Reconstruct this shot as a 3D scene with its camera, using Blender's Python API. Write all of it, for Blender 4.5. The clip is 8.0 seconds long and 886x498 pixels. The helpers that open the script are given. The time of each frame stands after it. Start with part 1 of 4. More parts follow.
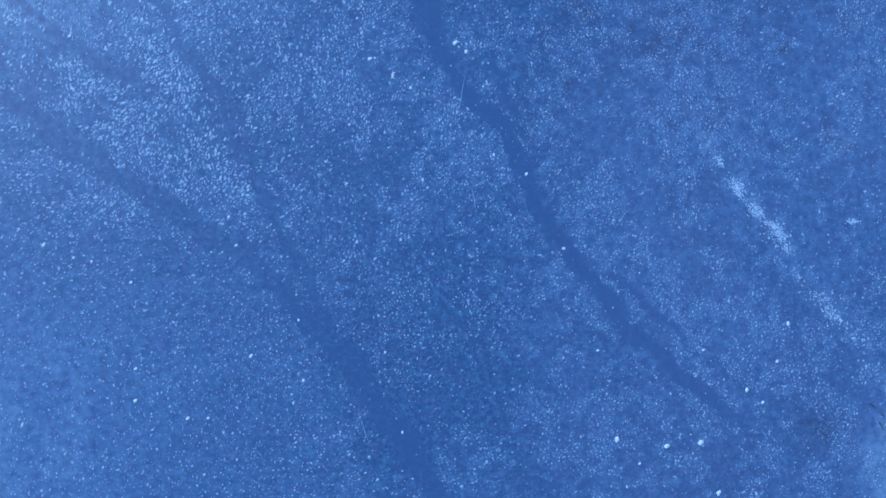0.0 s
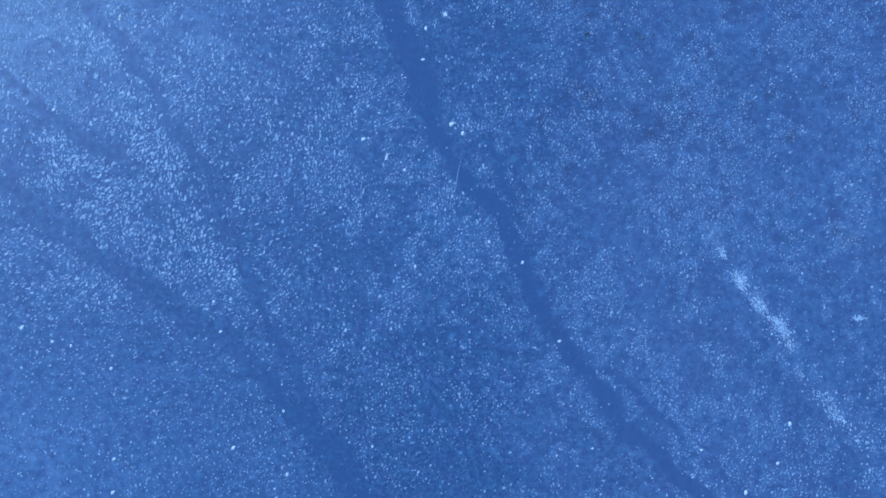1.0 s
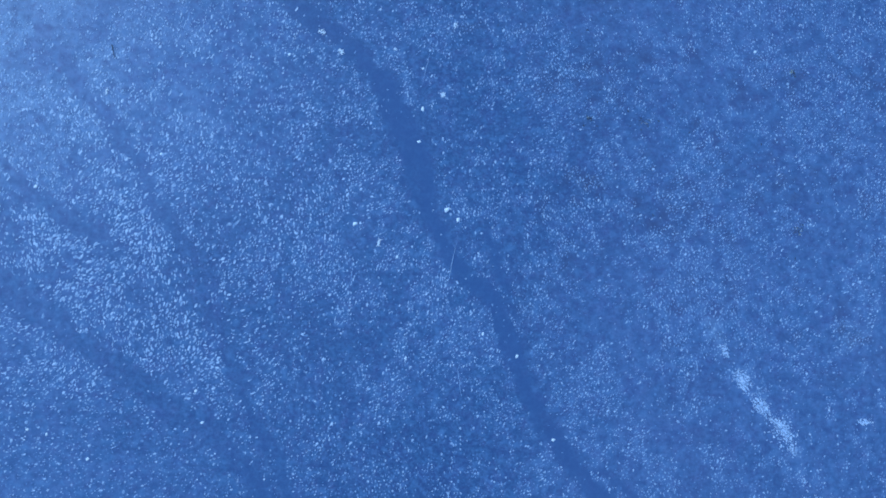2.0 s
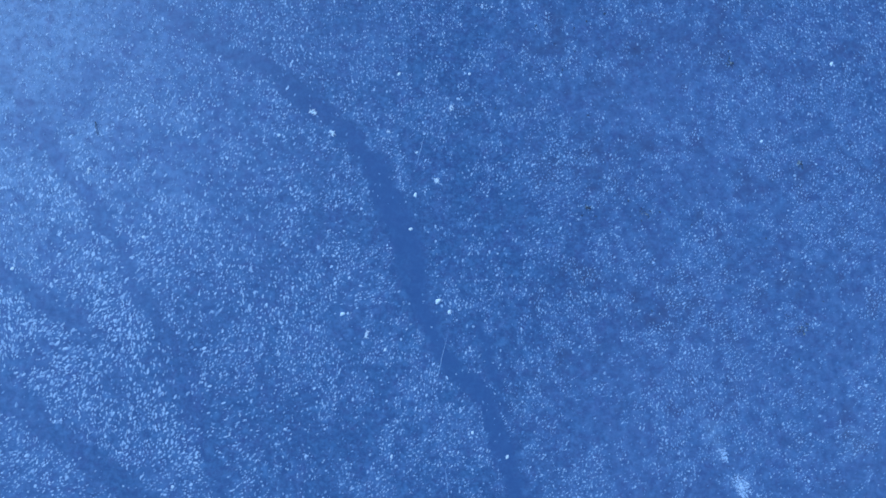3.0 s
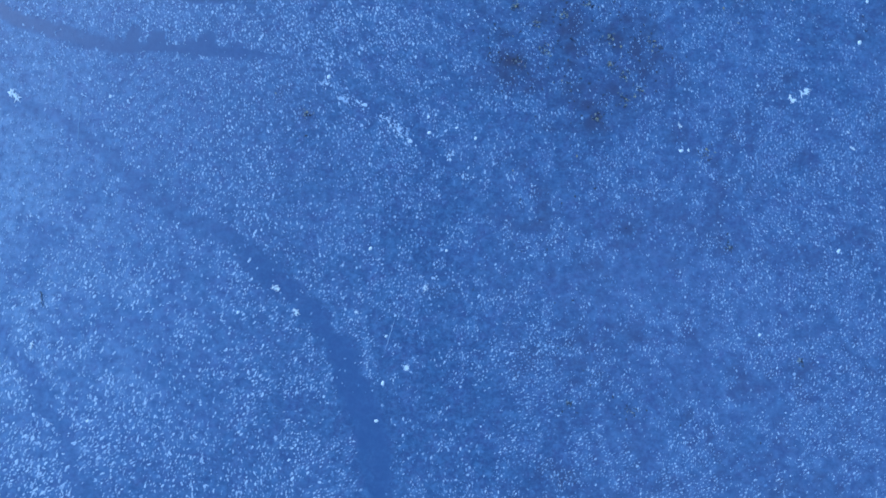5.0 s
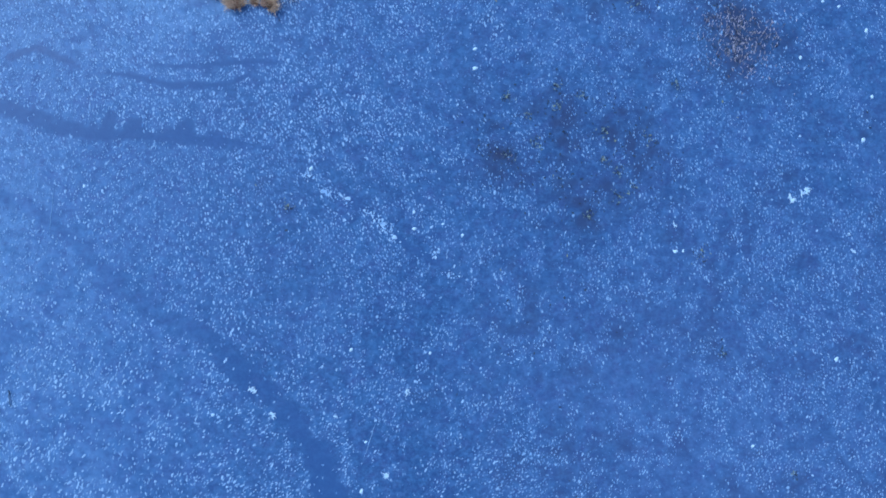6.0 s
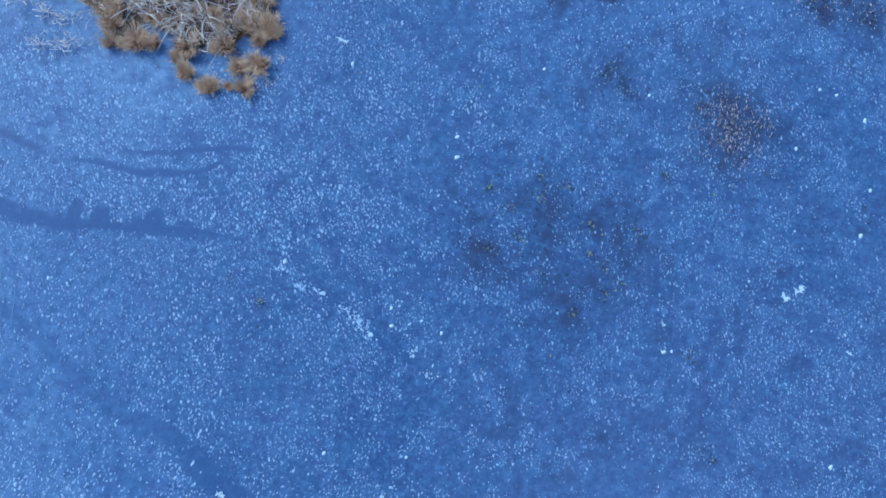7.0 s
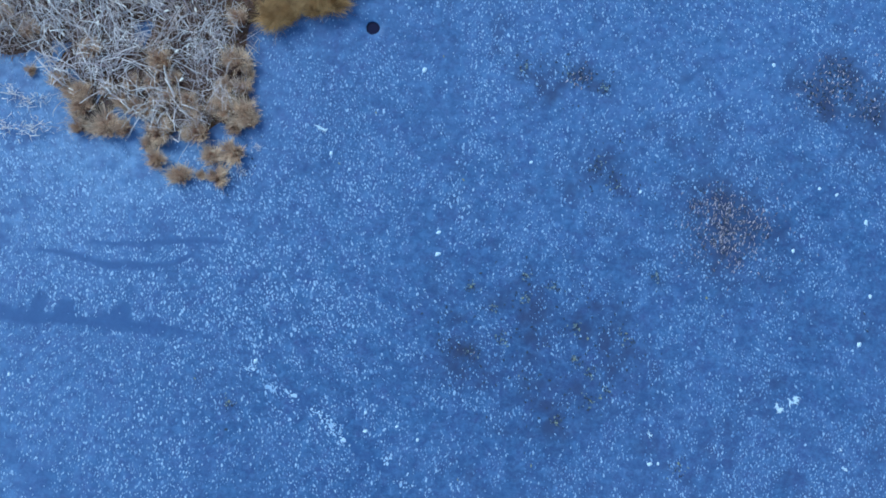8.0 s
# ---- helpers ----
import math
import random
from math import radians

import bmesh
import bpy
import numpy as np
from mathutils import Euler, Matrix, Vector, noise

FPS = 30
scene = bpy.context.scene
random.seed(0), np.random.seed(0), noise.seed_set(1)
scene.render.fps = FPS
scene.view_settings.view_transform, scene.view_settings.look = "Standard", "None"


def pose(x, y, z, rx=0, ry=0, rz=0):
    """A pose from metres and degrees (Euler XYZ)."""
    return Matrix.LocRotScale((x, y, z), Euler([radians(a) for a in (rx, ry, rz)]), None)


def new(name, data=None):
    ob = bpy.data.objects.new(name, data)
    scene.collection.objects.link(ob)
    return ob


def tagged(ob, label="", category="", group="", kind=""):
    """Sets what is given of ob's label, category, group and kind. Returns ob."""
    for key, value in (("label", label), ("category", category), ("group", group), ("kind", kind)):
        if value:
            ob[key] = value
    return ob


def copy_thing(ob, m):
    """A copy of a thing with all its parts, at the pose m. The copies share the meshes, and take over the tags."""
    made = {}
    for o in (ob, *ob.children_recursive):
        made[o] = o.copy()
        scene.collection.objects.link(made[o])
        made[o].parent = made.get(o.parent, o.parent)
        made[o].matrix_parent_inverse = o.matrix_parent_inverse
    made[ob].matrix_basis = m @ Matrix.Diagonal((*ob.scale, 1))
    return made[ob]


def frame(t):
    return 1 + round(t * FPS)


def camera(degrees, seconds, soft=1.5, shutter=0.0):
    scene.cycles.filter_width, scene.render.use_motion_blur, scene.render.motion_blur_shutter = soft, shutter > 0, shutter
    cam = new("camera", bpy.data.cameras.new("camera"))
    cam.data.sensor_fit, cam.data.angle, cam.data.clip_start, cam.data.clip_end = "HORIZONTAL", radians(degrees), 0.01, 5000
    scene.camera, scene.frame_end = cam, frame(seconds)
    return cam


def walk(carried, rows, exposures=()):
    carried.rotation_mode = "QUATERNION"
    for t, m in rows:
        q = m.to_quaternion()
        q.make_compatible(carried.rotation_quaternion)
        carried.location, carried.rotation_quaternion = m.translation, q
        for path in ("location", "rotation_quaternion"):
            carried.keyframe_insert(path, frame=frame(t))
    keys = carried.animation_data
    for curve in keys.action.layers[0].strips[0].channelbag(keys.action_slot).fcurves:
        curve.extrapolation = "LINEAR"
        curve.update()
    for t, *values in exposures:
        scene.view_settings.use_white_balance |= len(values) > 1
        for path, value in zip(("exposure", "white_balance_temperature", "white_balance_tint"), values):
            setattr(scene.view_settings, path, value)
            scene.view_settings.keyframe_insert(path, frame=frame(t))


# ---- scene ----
cam = camera(70.0, 8.0, soft=1.7)
PATH = [
    (0.0, -0.150, -0.542, 11.677, 4.984, -0.992, -0.463),
    (0.5, -0.088, 0.264, 11.554, 5.062, -1.081, 0.206),
    (1.0, -0.003, 1.098, 11.438, 5.008, -1.040, 0.710),
    (2.5, 0.150, 3.495, 11.041, 5.269, -1.112, 2.727),
    (3.0, 0.220, 4.290, 10.912, 5.375, -1.028, 3.273),
    (3.5, 0.292, 5.086, 10.806, 5.399, -0.948, 3.643),
    (4.0, 0.348, 5.922, 10.677, 5.180, -1.064, 4.007),
    (4.5, 0.441, 6.699, 10.521, 5.359, -0.960, 4.661),
    (6.0, 0.587, 9.306, 10.168, 4.690, -1.002, 6.239),
    (6.5, 0.682, 10.085, 10.040, 4.779, -0.933, 6.538),
    (7.0, 0.759, 10.863, 9.887, 4.831, -0.977, 6.854),
    (7.5, 0.852, 11.670, 9.741, 4.748, -0.887, 7.415),
    (8.0, 0.924, 12.462, 9.597, 4.802, -0.775, 7.987),
]
walk(cam, [(t, pose(x, y, z, rx, ry, rz)) for t, x, y, z, rx, ry, rz in PATH],
     exposures=[(0.0, 1.1, 6100, 7), (4.5, 1.18, 6050, 7), (6.0, 1.24, 6150, 6), (7.0, 1.27, 6500, 2), (8.0, 1.3, 6720, -2)])
# ---- light ----
SUN_AZ, SUN_EL = -56.0, 37.0   # degrees: azimuth clockwise from +y, height over the horizon
world = bpy.data.worlds.new("world")
scene.world = world
world.use_nodes = True
wn, wl = world.node_tree.nodes, world.node_tree.links
sky = wn.new("ShaderNodeTexSky")
sky.sky_type, sky.sun_disc = "NISHITA", False
sky.sun_elevation, sky.sun_rotation = radians(SUN_EL), radians(SUN_AZ)
sky.air_density, sky.dust_density, sky.ozone_density = 1.0, 0.4, 2.0
wn["Background"].inputs["Strength"].default_value = 0.105
wl.new(sky.outputs["Color"], wn["Background"].inputs["Color"])
sun_data = bpy.data.lights.new("sun", "SUN")
sun_data.energy, sun_data.angle, sun_data.color = 1.15, radians(14), (0.715, 0.875, 1.0)
sun = new("sun", sun_data)
toward = Vector((math.sin(radians(SUN_AZ)) * math.cos(radians(SUN_EL)), math.cos(radians(SUN_AZ)) * math.cos(radians(SUN_EL)), math.sin(radians(SUN_EL))))
sun.matrix_world = Matrix.Translation((0, 0, 40)) @ toward.to_track_quat("Z", "Y").to_matrix().to_4x4()


# ---- plan noise and distances ----
def lattice(i, j, seed):
    h = (i.astype(np.int64) * 374761393 + j.astype(np.int64) * 668265263 + seed * 974634533) & 0xFFFFFFFF
    h = ((h ^ (h >> 13)) * 1274126177) & 0xFFFFFFFF
    h = ((h ^ (h >> 16)) * 2246822519) & 0xFFFFFFFF
    return ((h ^ (h >> 15)) & 0xFFFF) / 65535.0


def plan_noise(x, y, size, seed, octaves=1):
    """Smooth noise from 0 to 1 over the plan, with features of about that size in metres."""
    total, weight, amount = 0.0, 0.0, 1.0
    for k in range(octaves):
        u, v = x / size * 2**k + 31.7 * seed, y / size * 2**k + 17.3 * seed
        i, j = np.floor(u), np.floor(v)
        a, b = u - i, v - j
        a, b = a * a * (3 - 2 * a), b * b * (3 - 2 * b)
        n = (lattice(i, j, seed + k) * (1 - a) + lattice(i + 1, j, seed + k) * a) * (1 - b)
        n = n + (lattice(i, j + 1, seed + k) * (1 - a) + lattice(i + 1, j + 1, seed + k) * a) * b
        total, weight, amount = total + amount * n, weight + amount, amount * 0.5
    return total / weight


def ramp(v, low, high):
    s = np.clip((v - low) / (high - low), 0, 1)
    return s * s * (3 - 2 * s)


def near_line(x, y, line):
    """Distance to a line of (x, y, half width), less its half width there."""
    best = np.full(np.shape(x), 1e9)
    for (ax, ay, aw), (bx, by, bw) in zip(line, line[1:]):
        dx, dy = bx - ax, by - ay
        s = np.clip(((x - ax) * dx + (y - ay) * dy) / (dx * dx + dy * dy), 0, 1)
        best = np.minimum(best, np.hypot(x - ax - s * dx, y - ay - s * dy) - aw - s * (bw - aw))
    return best


def inside(x, y, outline):
    """Signed distance into a closed outline: positive inside."""
    hit = np.zeros(np.shape(x), bool)
    for (ax, ay), (bx, by) in zip(outline, outline[1:] + outline[:1]):
        cross = (ay > y) != (by > y)
        hit ^= cross & (x < (bx - ax) * (y - ay) / ((by - ay) or 1e-9) + ax)
    edge = near_line(x, y, [(px, py, 0.0) for px, py in outline + outline[:1]])
    return np.where(hit, edge, -edge)


# Refrozen tracks and cracks of clear dark ice: x, y, half width.
TRACK_A = [(-8.63, 3.62, .23), (-7.77, 3.13, .23), (-7.12, 2.65, .23), (-6.06, 2.0, .27), (-4.99, 1.27, .27), (-3.94, .62, .25), (-3.1, -.07, .23),
           (-2.27, -.85, .25), (-1.64, -1.57, .25), (-1.03, -2.43, .23), (-.42, -3.39, .25), (0, -4.2, .23), (.6, -5.6, .23)]
TRACK_B = [(-7.6, 8.0, .1), (-6.7, 6.95, .14), (-6.16, 6.22, .16), (-5.63, 5.71, .18), (-5.08, 4.8, .16), (-4.62, 4.12, .15), (-4.1, 3.18, .13),
           (-3.66, 2.42, .1), (-3.23, 1.56, .12), (-2.9, .71, .12), (-2.43, -.02, .12), (-1.96, -.9, .12)]
TRACK_C = [(-8.6, 10.6, .2), (-7.43, 10.38, .2), (-6.64, 10.25, .2), (-5.75, 9.98, .16), (-5.21, 9.54, .14), (-4.49, 9.11, .14), (-3.67, 8.6, .14),
           (-2.78, 8.29, .2), (-2.36, 7.94, .3), (-1.62, 7.4, .2), (-1.0, 6.85, .2), (-.66, 6.15, .3), (-.3, 5.5, .36), (-.1, 4.75, .28), (.09, 4.22, .2),
           (.52, 3.55, .2), (1.04, 2.99, .24), (1.46, 2.24, .24), (1.86, 1.4, .2), (2.2, .7, .19), (2.66, .12, .24), (3.1, -.5, .23), (3.52, -1.1, .2),
           (3.95, -1.53, .2), (4.4, -1.92, .22), (4.95, -2.3, .18), (5.45, -2.8, .08), (5.9, -3.6, .04), (6.4, -5, .02)]
TRACK_D = [(.91, 4.04, .1), (1.33, 3.38, .13), (1.63, 2.62, .1)]
TRACK_E = [(2.95, .15, .04), (3.4, -.12, .12), (3.75, -.48, .13), (4.15, -1.0, .1), (4.6, -1.4, .05), (5.2, -1.9, .07), (5.7, -2.3, .03)]
TRACK_F = [(-8.0, 12.1, .14), (-6.9, 11.72, .12), (-6.35, 11.55, .1), (-5.8, 11.43, .075), (-5.12, 11.38, .065), (-4.62, 11.42, .07), (-4.04, 11.46, .05), (-3.46, 11.54, .04), (-2.81, 11.53, .03), (-2.3, 11.45, .015)]
TRACK_G = [(-5.4, 12.38, .015), (-4.77, 12.44, .035), (-4.39, 12.39, .045), (-3.95, 12.35, .055), (-3.53, 12.36, .05), (-3.12, 12.47, .04), (-2.74, 12.7, .02)]
TRACK_K = [(-6.7, 12.5, .06), (-6.26, 12.68, .05), (-5.79, 12.55, .05), (-5.5, 12.45, .015)]
TRACK_H = [(-4.34, 12.65, .03), (-3.61, 12.69, .04), (-3.0, 12.86, .04), (-2.27, 12.9, .02)]
TRACK_I = [(-.87, 10.78, .02), (-.21, 10.33, .05), (.26, 10.06, .05), (.61, 9.92, .03)]
TRACK_J = [(-8.3, 5.5, .12), (-7.34, 4.8, .16), (-6.68, 4.2, .2), (-5.92, 3.75, .18), (-5.38, 3.45, .08)]
SOFT_TRACKS = (TRACK_A, TRACK_B, TRACK_C, TRACK_D, TRACK_E, TRACK_J)
THIN_TRACKS = (TRACK_F, TRACK_G, TRACK_H, TRACK_I, TRACK_K)
FROST_LINE = [(4.96, 2.6, .03), (5.42, 1.95, .06), (5.67, 1.52, .12), (5.97, 1.14, .12), (6.32, .76, .16), (6.47, .48, .14), (6.7, -.09, .06), (7.05, -.51, .1),
              (7.25, -.77, .14), (7.65, -1.14, .08), (7.88, -1.56, .06), (8.3, -2.2, .05)]
REED_BED = [(-.8, 20.5), (-.95, 17.15), (-1.09, 16.88), (-1.52, 16.76), (-2.1, 16.54), (-2.48, 16.3), (-2.51, 15.83), (-2.4, 15.39), (-2.25, 14.97), (-2.36, 14.66),
            (-2.72, 14.7), (-2.9, 14.5), (-3.21, 14.5), (-3.45, 14.36), (-3.67, 14.13), (-3.86, 14.32), (-4.02, 14.85), (-4.24, 14.5), (-4.66, 14.28), (-4.94, 14.36),
            (-5.12, 14.85), (-5.4, 15.02), (-5.45, 15.3), (-5.75, 15.42), (-6.25, 15.27), (-7.2, 15.2), (-9.5, 15.6), (-9.5, 20.5)]
POOLS = [(-4.14, 15.98, .05), (-4.08, 15.86, .06), (-5.45, 15.5, .12), (-3.21, 14.21, 0.22), (-3.07, 14.28, 0.15), (-3.93, 14.6, 0.13), (-4.2, 14.7, 0.1), (-2.75, 14.53, 0.09), (-5.1, 15.12, 0.09), (-4.94, 15.04, 0.06), (-4.53, 14.75, 0.05), (-2.59, 14.43, 0.05)]
# Weed under the ice and leaf litter frozen into it: x, y, radius.
WEED = [(2.32, 12.44, .6), (3.34, 12.5, .55), (1.56, 11.7, .5), (3.75, 11.96, .5), (2.63, 11.38, .5), (3.38, 11.49, .4), (1.9, 16.38, .35), (3.09, 16.14, .3), (2.39, 15.99, .3),
        (3.14, 14.93, .45), (3.44, 14.61, .4), (1.94, 15.75, .12), (4.21, 13.31, .16), (7.54, 13.0, .2), (2.24, 13.08, .15),
        (1.1, 12.3, .3), (2.9, 10.9, .3), (6.94, -2.87, .34), (6.8, -2.8, .2)]
# the last two spots are darker ice beside the tussocks, entered as weed
WEED_SOUTH = [(3.87, 6.16, .3), (4.75, 6.31, .2), (6.91, 7.2, .18), (3.41, 6.72, .3), (6.64, 4.3, .35), (4.9, 4.2, .3), (3.93, 4.57, .35), (2.95, 4.94, .25), (.65, 7.83, .3),
              (4.85, 10.49, .25), (6.91, -2.87, .25), (7.45, 2.54, .2), (8.0, -2.6, .2), (-1.92, 10.5, .22), (-2.4, 10.85, .18), (2.84, 7.47, .4), (5.29, 8.96, .25), (2.09, 8.84, .4), (2.85, 6.19, .3), (2.6, 9.6, .4), (3.6, 9.2, .35), (6.2, 5.4, .4), (-2.3, 13.92, .3), (-2.05, 14.3, .22)]
LITTER = [(5.14, 14.45, .3), (5.72, 14.32, .16), (4.7, 14.52, .09), (5.12, 14.02, .18), (5.42, 13.7, .12), (5.2, 14.2, .5), (2.72, 16.27, .14), (6.44, 16.5, .25), (6.67, 16.95, .2), (7.25, 16.4, .25), (6.8, 16.72, .2), (1.53, 11.75, .13)]
HOLE_X, HOLE_Y, HOLE_R = -0.63, 16.57, 0.108


def clear_ice(x, y):
    """How clear and free of frost the ice is: 0 to 1."""
    wx = x + 0.30 * (plan_noise(x, y, 0.55, 3, 2) - 0.5) + 0.12 * (plan_noise(x, y, 0.16, 4) - 0.5)
    wy = y + 0.30 * (plan_noise(x, y, 0.55, 5, 2) - 0.5) + 0.12 * (plan_noise(x, y, 0.16, 6) - 0.5)
    c = np.zeros(np.shape(x))
    for line in SOFT_TRACKS:
        faint = 0.12 if line in (TRACK_B, TRACK_J) else 0.0
        c = np.maximum(c, ramp(-near_line(wx, wy, line), -0.03, 0.13) * (1 - faint))
    c = c * (0.72 + 0.28 * ramp(plan_noise(x, y, 0.3, 7, 2), 0.25, 0.5))
    wx, wy = x + 0.3 * (wx - x), y + 0.3 * (wy - y)
    for line in THIN_TRACKS:
        c = np.maximum(c, 1.0 * ramp(-near_line(wx, wy, line), -0.03, 0.03))
    # fringe of clear teeth north of the long crack
    reach = 0.05 + 0.05 * plan_noise(x, 0 * y, 0.12, 8, 2)
    for tx, wide, tall in ((-5.2, 0.06, 0.14), (-4.93, 0.06, 0.3), (-4.5, 0.1, 0.28), (-3.95, 0.06, 0.2), (-3.7, 0.1, 0.34), (-3.2, 0.12, 0.2)):
        reach = np.maximum(reach, 1.2 * tall * np.exp(-((x + 0.15 * (plan_noise(x, y, 0.14, 9) - 0.5) - tx) / (1.5 * wide)) ** 4))
    north = y - 11.42 - 0.3 * ramp(-x, 5.0, 6.9)
    c = np.maximum(c, 0.95 * ramp(reach - north, -0.03, 0.05) * ramp(north, -0.05, 0.0) * ramp(x, -7.5, -6.0) * ramp(-x, 2.4, 3.4))
    return np.clip(c, 0, 1)


def far_shore(x, y):
    """The evenly frosted ice to the north-east: 0 to 1."""
    return ramp(y - 0.4 * np.maximum(x - 3.0, 0.0) + 0.6 * (plan_noise(x, y, 1.2, 39) - 0.5), 13.0, 15.5) * ramp(x, -0.5, 2.5)


def north_west(x, y):
    """The pale frosted ice before the reed bed: 0 to 1."""
    return ramp(-x, -0.5, 3.0) * ramp(y, 12.0, 12.8) * ramp(-y, -14.6, -13.8)


def frost_density(x, y):
    """How thickly frost flecks lie, and how coarse they are there: 0 to about 1."""
    mix = 0.31 * plan_noise(x, y, 0.45, 31, 3) + 0.22 * plan_noise(x, y, 2.0, 32, 2) + 0.47 * plan_noise(x, y, 0.2, 33, 2)
    wx, wy = x + 0.5 * (plan_noise(x, y, 0.6, 36, 2) - 0.5), y + 0.5 * (plan_noise(x, y, 0.6, 37, 2) - 0.5)
    coarse = ramp(-near_line(wx, wy, [(-5.7, 4.9, .3), (-4.8, 3.4, .3), (-4.1, 2.2, .2), (-3.4, 1.4, .1)]), -0.35, 0.3)
    coarse = np.maximum(coarse, 0.85 * ramp(-near_line(wx, wy, [(-9.0, 5.2, .6), (-7.0, 4.0, .5), (-5.8, 2.8, .4), (-4.7, 1.8, .2)]), -0.4, 0.4))
    coarse = np.maximum(coarse, 0.75 * ramp(-near_line(wx, wy, [(-6.6, 6.1, .3), (-5.2, 3.9, .2)]), -0.4, 0.3))
    coarse = np.maximum(coarse, 0.6 * ramp(-near_line(wx, wy, [(-6.5, 12.0, .3), (-4.5, 11.8, .25), (-2.5, 12.0, .5), (-.6, 12.2, .5)]), -0.4, 0.3))
    coarse = np.maximum(coarse, 0.45 * ramp(plan_noise(x, y, 1.1, 38, 2), 0.5, 0.75) * ramp(y, -0.5, 2.0) * (1 - ramp(x, 0.5, 2.5)))
    west = 0.13 * ramp(-x, -1.0, 3.0) * ramp(y, 0.5, 3.0)
    dense = 0.13 + 0.9 * ramp(mix + 0.07 * coarse + west, 0.41, 0.6)
    dense = dense * (1 - 0.72 * patch_amount(x, y, WEED))
    gx, gy = x + 0.35 * (plan_noise(x, y, 0.3, 61, 2) - 0.5), y + 0.35 * (plan_noise(x, y, 0.3, 62, 2) - 0.5)
    gaps = ramp(plan_noise(gx, gy, 0.62, 63, 2), 0.43, 0.36) * ramp(-x, -1.5, 0.5) * ramp(-y, -9.5, -7.5)
    dense = dense * (1 - 0.9 * gaps)
    calm = 0.5 * ramp(-x, -0.5, 3.0) * ramp(-y, -12.0, -10.0)
    dense = dense + (0.5 - dense) * calm
    dense = dense + (0.42 - dense) * 0.7 * ramp(-x, 0.5, 3.0) * ramp(-y, -1.5, 0.5)
    dense = dense * (1 - 0.45 * np.exp(-((x - 0.3) / 1.8) ** 2 - ((y + 1.6) / 1.9) ** 2))
    even = far_shore(x, y)
    dense = dense + (0.62 - dense) * 0.6 * even * (1 - 0.6 * patch_amount(x, y, WEED))
    return dense * (1 - 0.93 * np.minimum(1.0, 1.5 * clear_ice(x, y))), coarse


def patch_amount(x, y, spots):
    wx = x + 0.5 * (plan_noise(x, y, 0.4, 11, 3) - 0.5)
    wy = y + 0.5 * (plan_noise(x, y, 0.4, 12, 3) - 0.5)
    a = np.zeros(np.shape(x))
    for px, py, r in spots:
        a = np.maximum(a, np.exp(-1.3 * ((wx - px) ** 2 + (wy - py) ** 2) / (r * r)))
    return a


# ---- materials ----
def material(name, rough=0.6, spec=0.5):
    m = bpy.data.materials.new(name)
    m.use_nodes = True
    b = m.node_tree.nodes["Principled BSDF"]
    b.inputs["Roughness"].default_value = rough
    b.inputs["Specular IOR Level"].default_value = spec
    return m, m.node_tree.nodes, m.node_tree.links, b


def node_mix(n, l, fac, a, b, kind="MIX"):
    k = n.new("ShaderNodeMix")
    k.data_type, k.blend_type = "RGBA", kind
    for socket, value in ((k.inputs[0], fac), (k.inputs[6], a), (k.inputs[7], b)):
        if isinstance(value, bpy.types.NodeSocket):
            l.new(value, socket)
        else:
            socket.default_value = value if not isinstance(value, tuple) else (*value, 1)
    return k.outputs[2]


def node_noise(n, l, scale, detail=3.0, vector=None, rough=0.55):
    k = n.new("ShaderNodeTexNoise")
    k.inputs["Scale"].default_value, k.inputs["Detail"].default_value, k.inputs["Roughness"].default_value = scale, detail, rough
    if vector is None:
        vector = n.new("ShaderNodeTexCoord").outputs["Object"]
    l.new(vector, k.inputs["Vector"])
    return k.outputs["Fac"]


def node_range(n, l, value, a, b, c=0.0, d=1.0):
    k = n.new("ShaderNodeMapRange")
    for socket, v in zip(k.inputs[1:5], (a, b, c, d)):
        socket.default_value = v
    l.new(value, k.inputs[0])
    return k.outputs[0]


def node_attribute(n, name):
    k = n.new("ShaderNodeAttribute")
    k.attribute_name = name
    return k.outputs["Fac"]


def bump(n, l, b, height, strength, distance):
    k = n.new("ShaderNodeBump")
    k.inputs["Strength"].default_value, k.inputs["Distance"].default_value = strength, distance
    l.new(height, k.inputs["Height"])
    l.new(k.outputs["Normal"], b.inputs["Normal"])


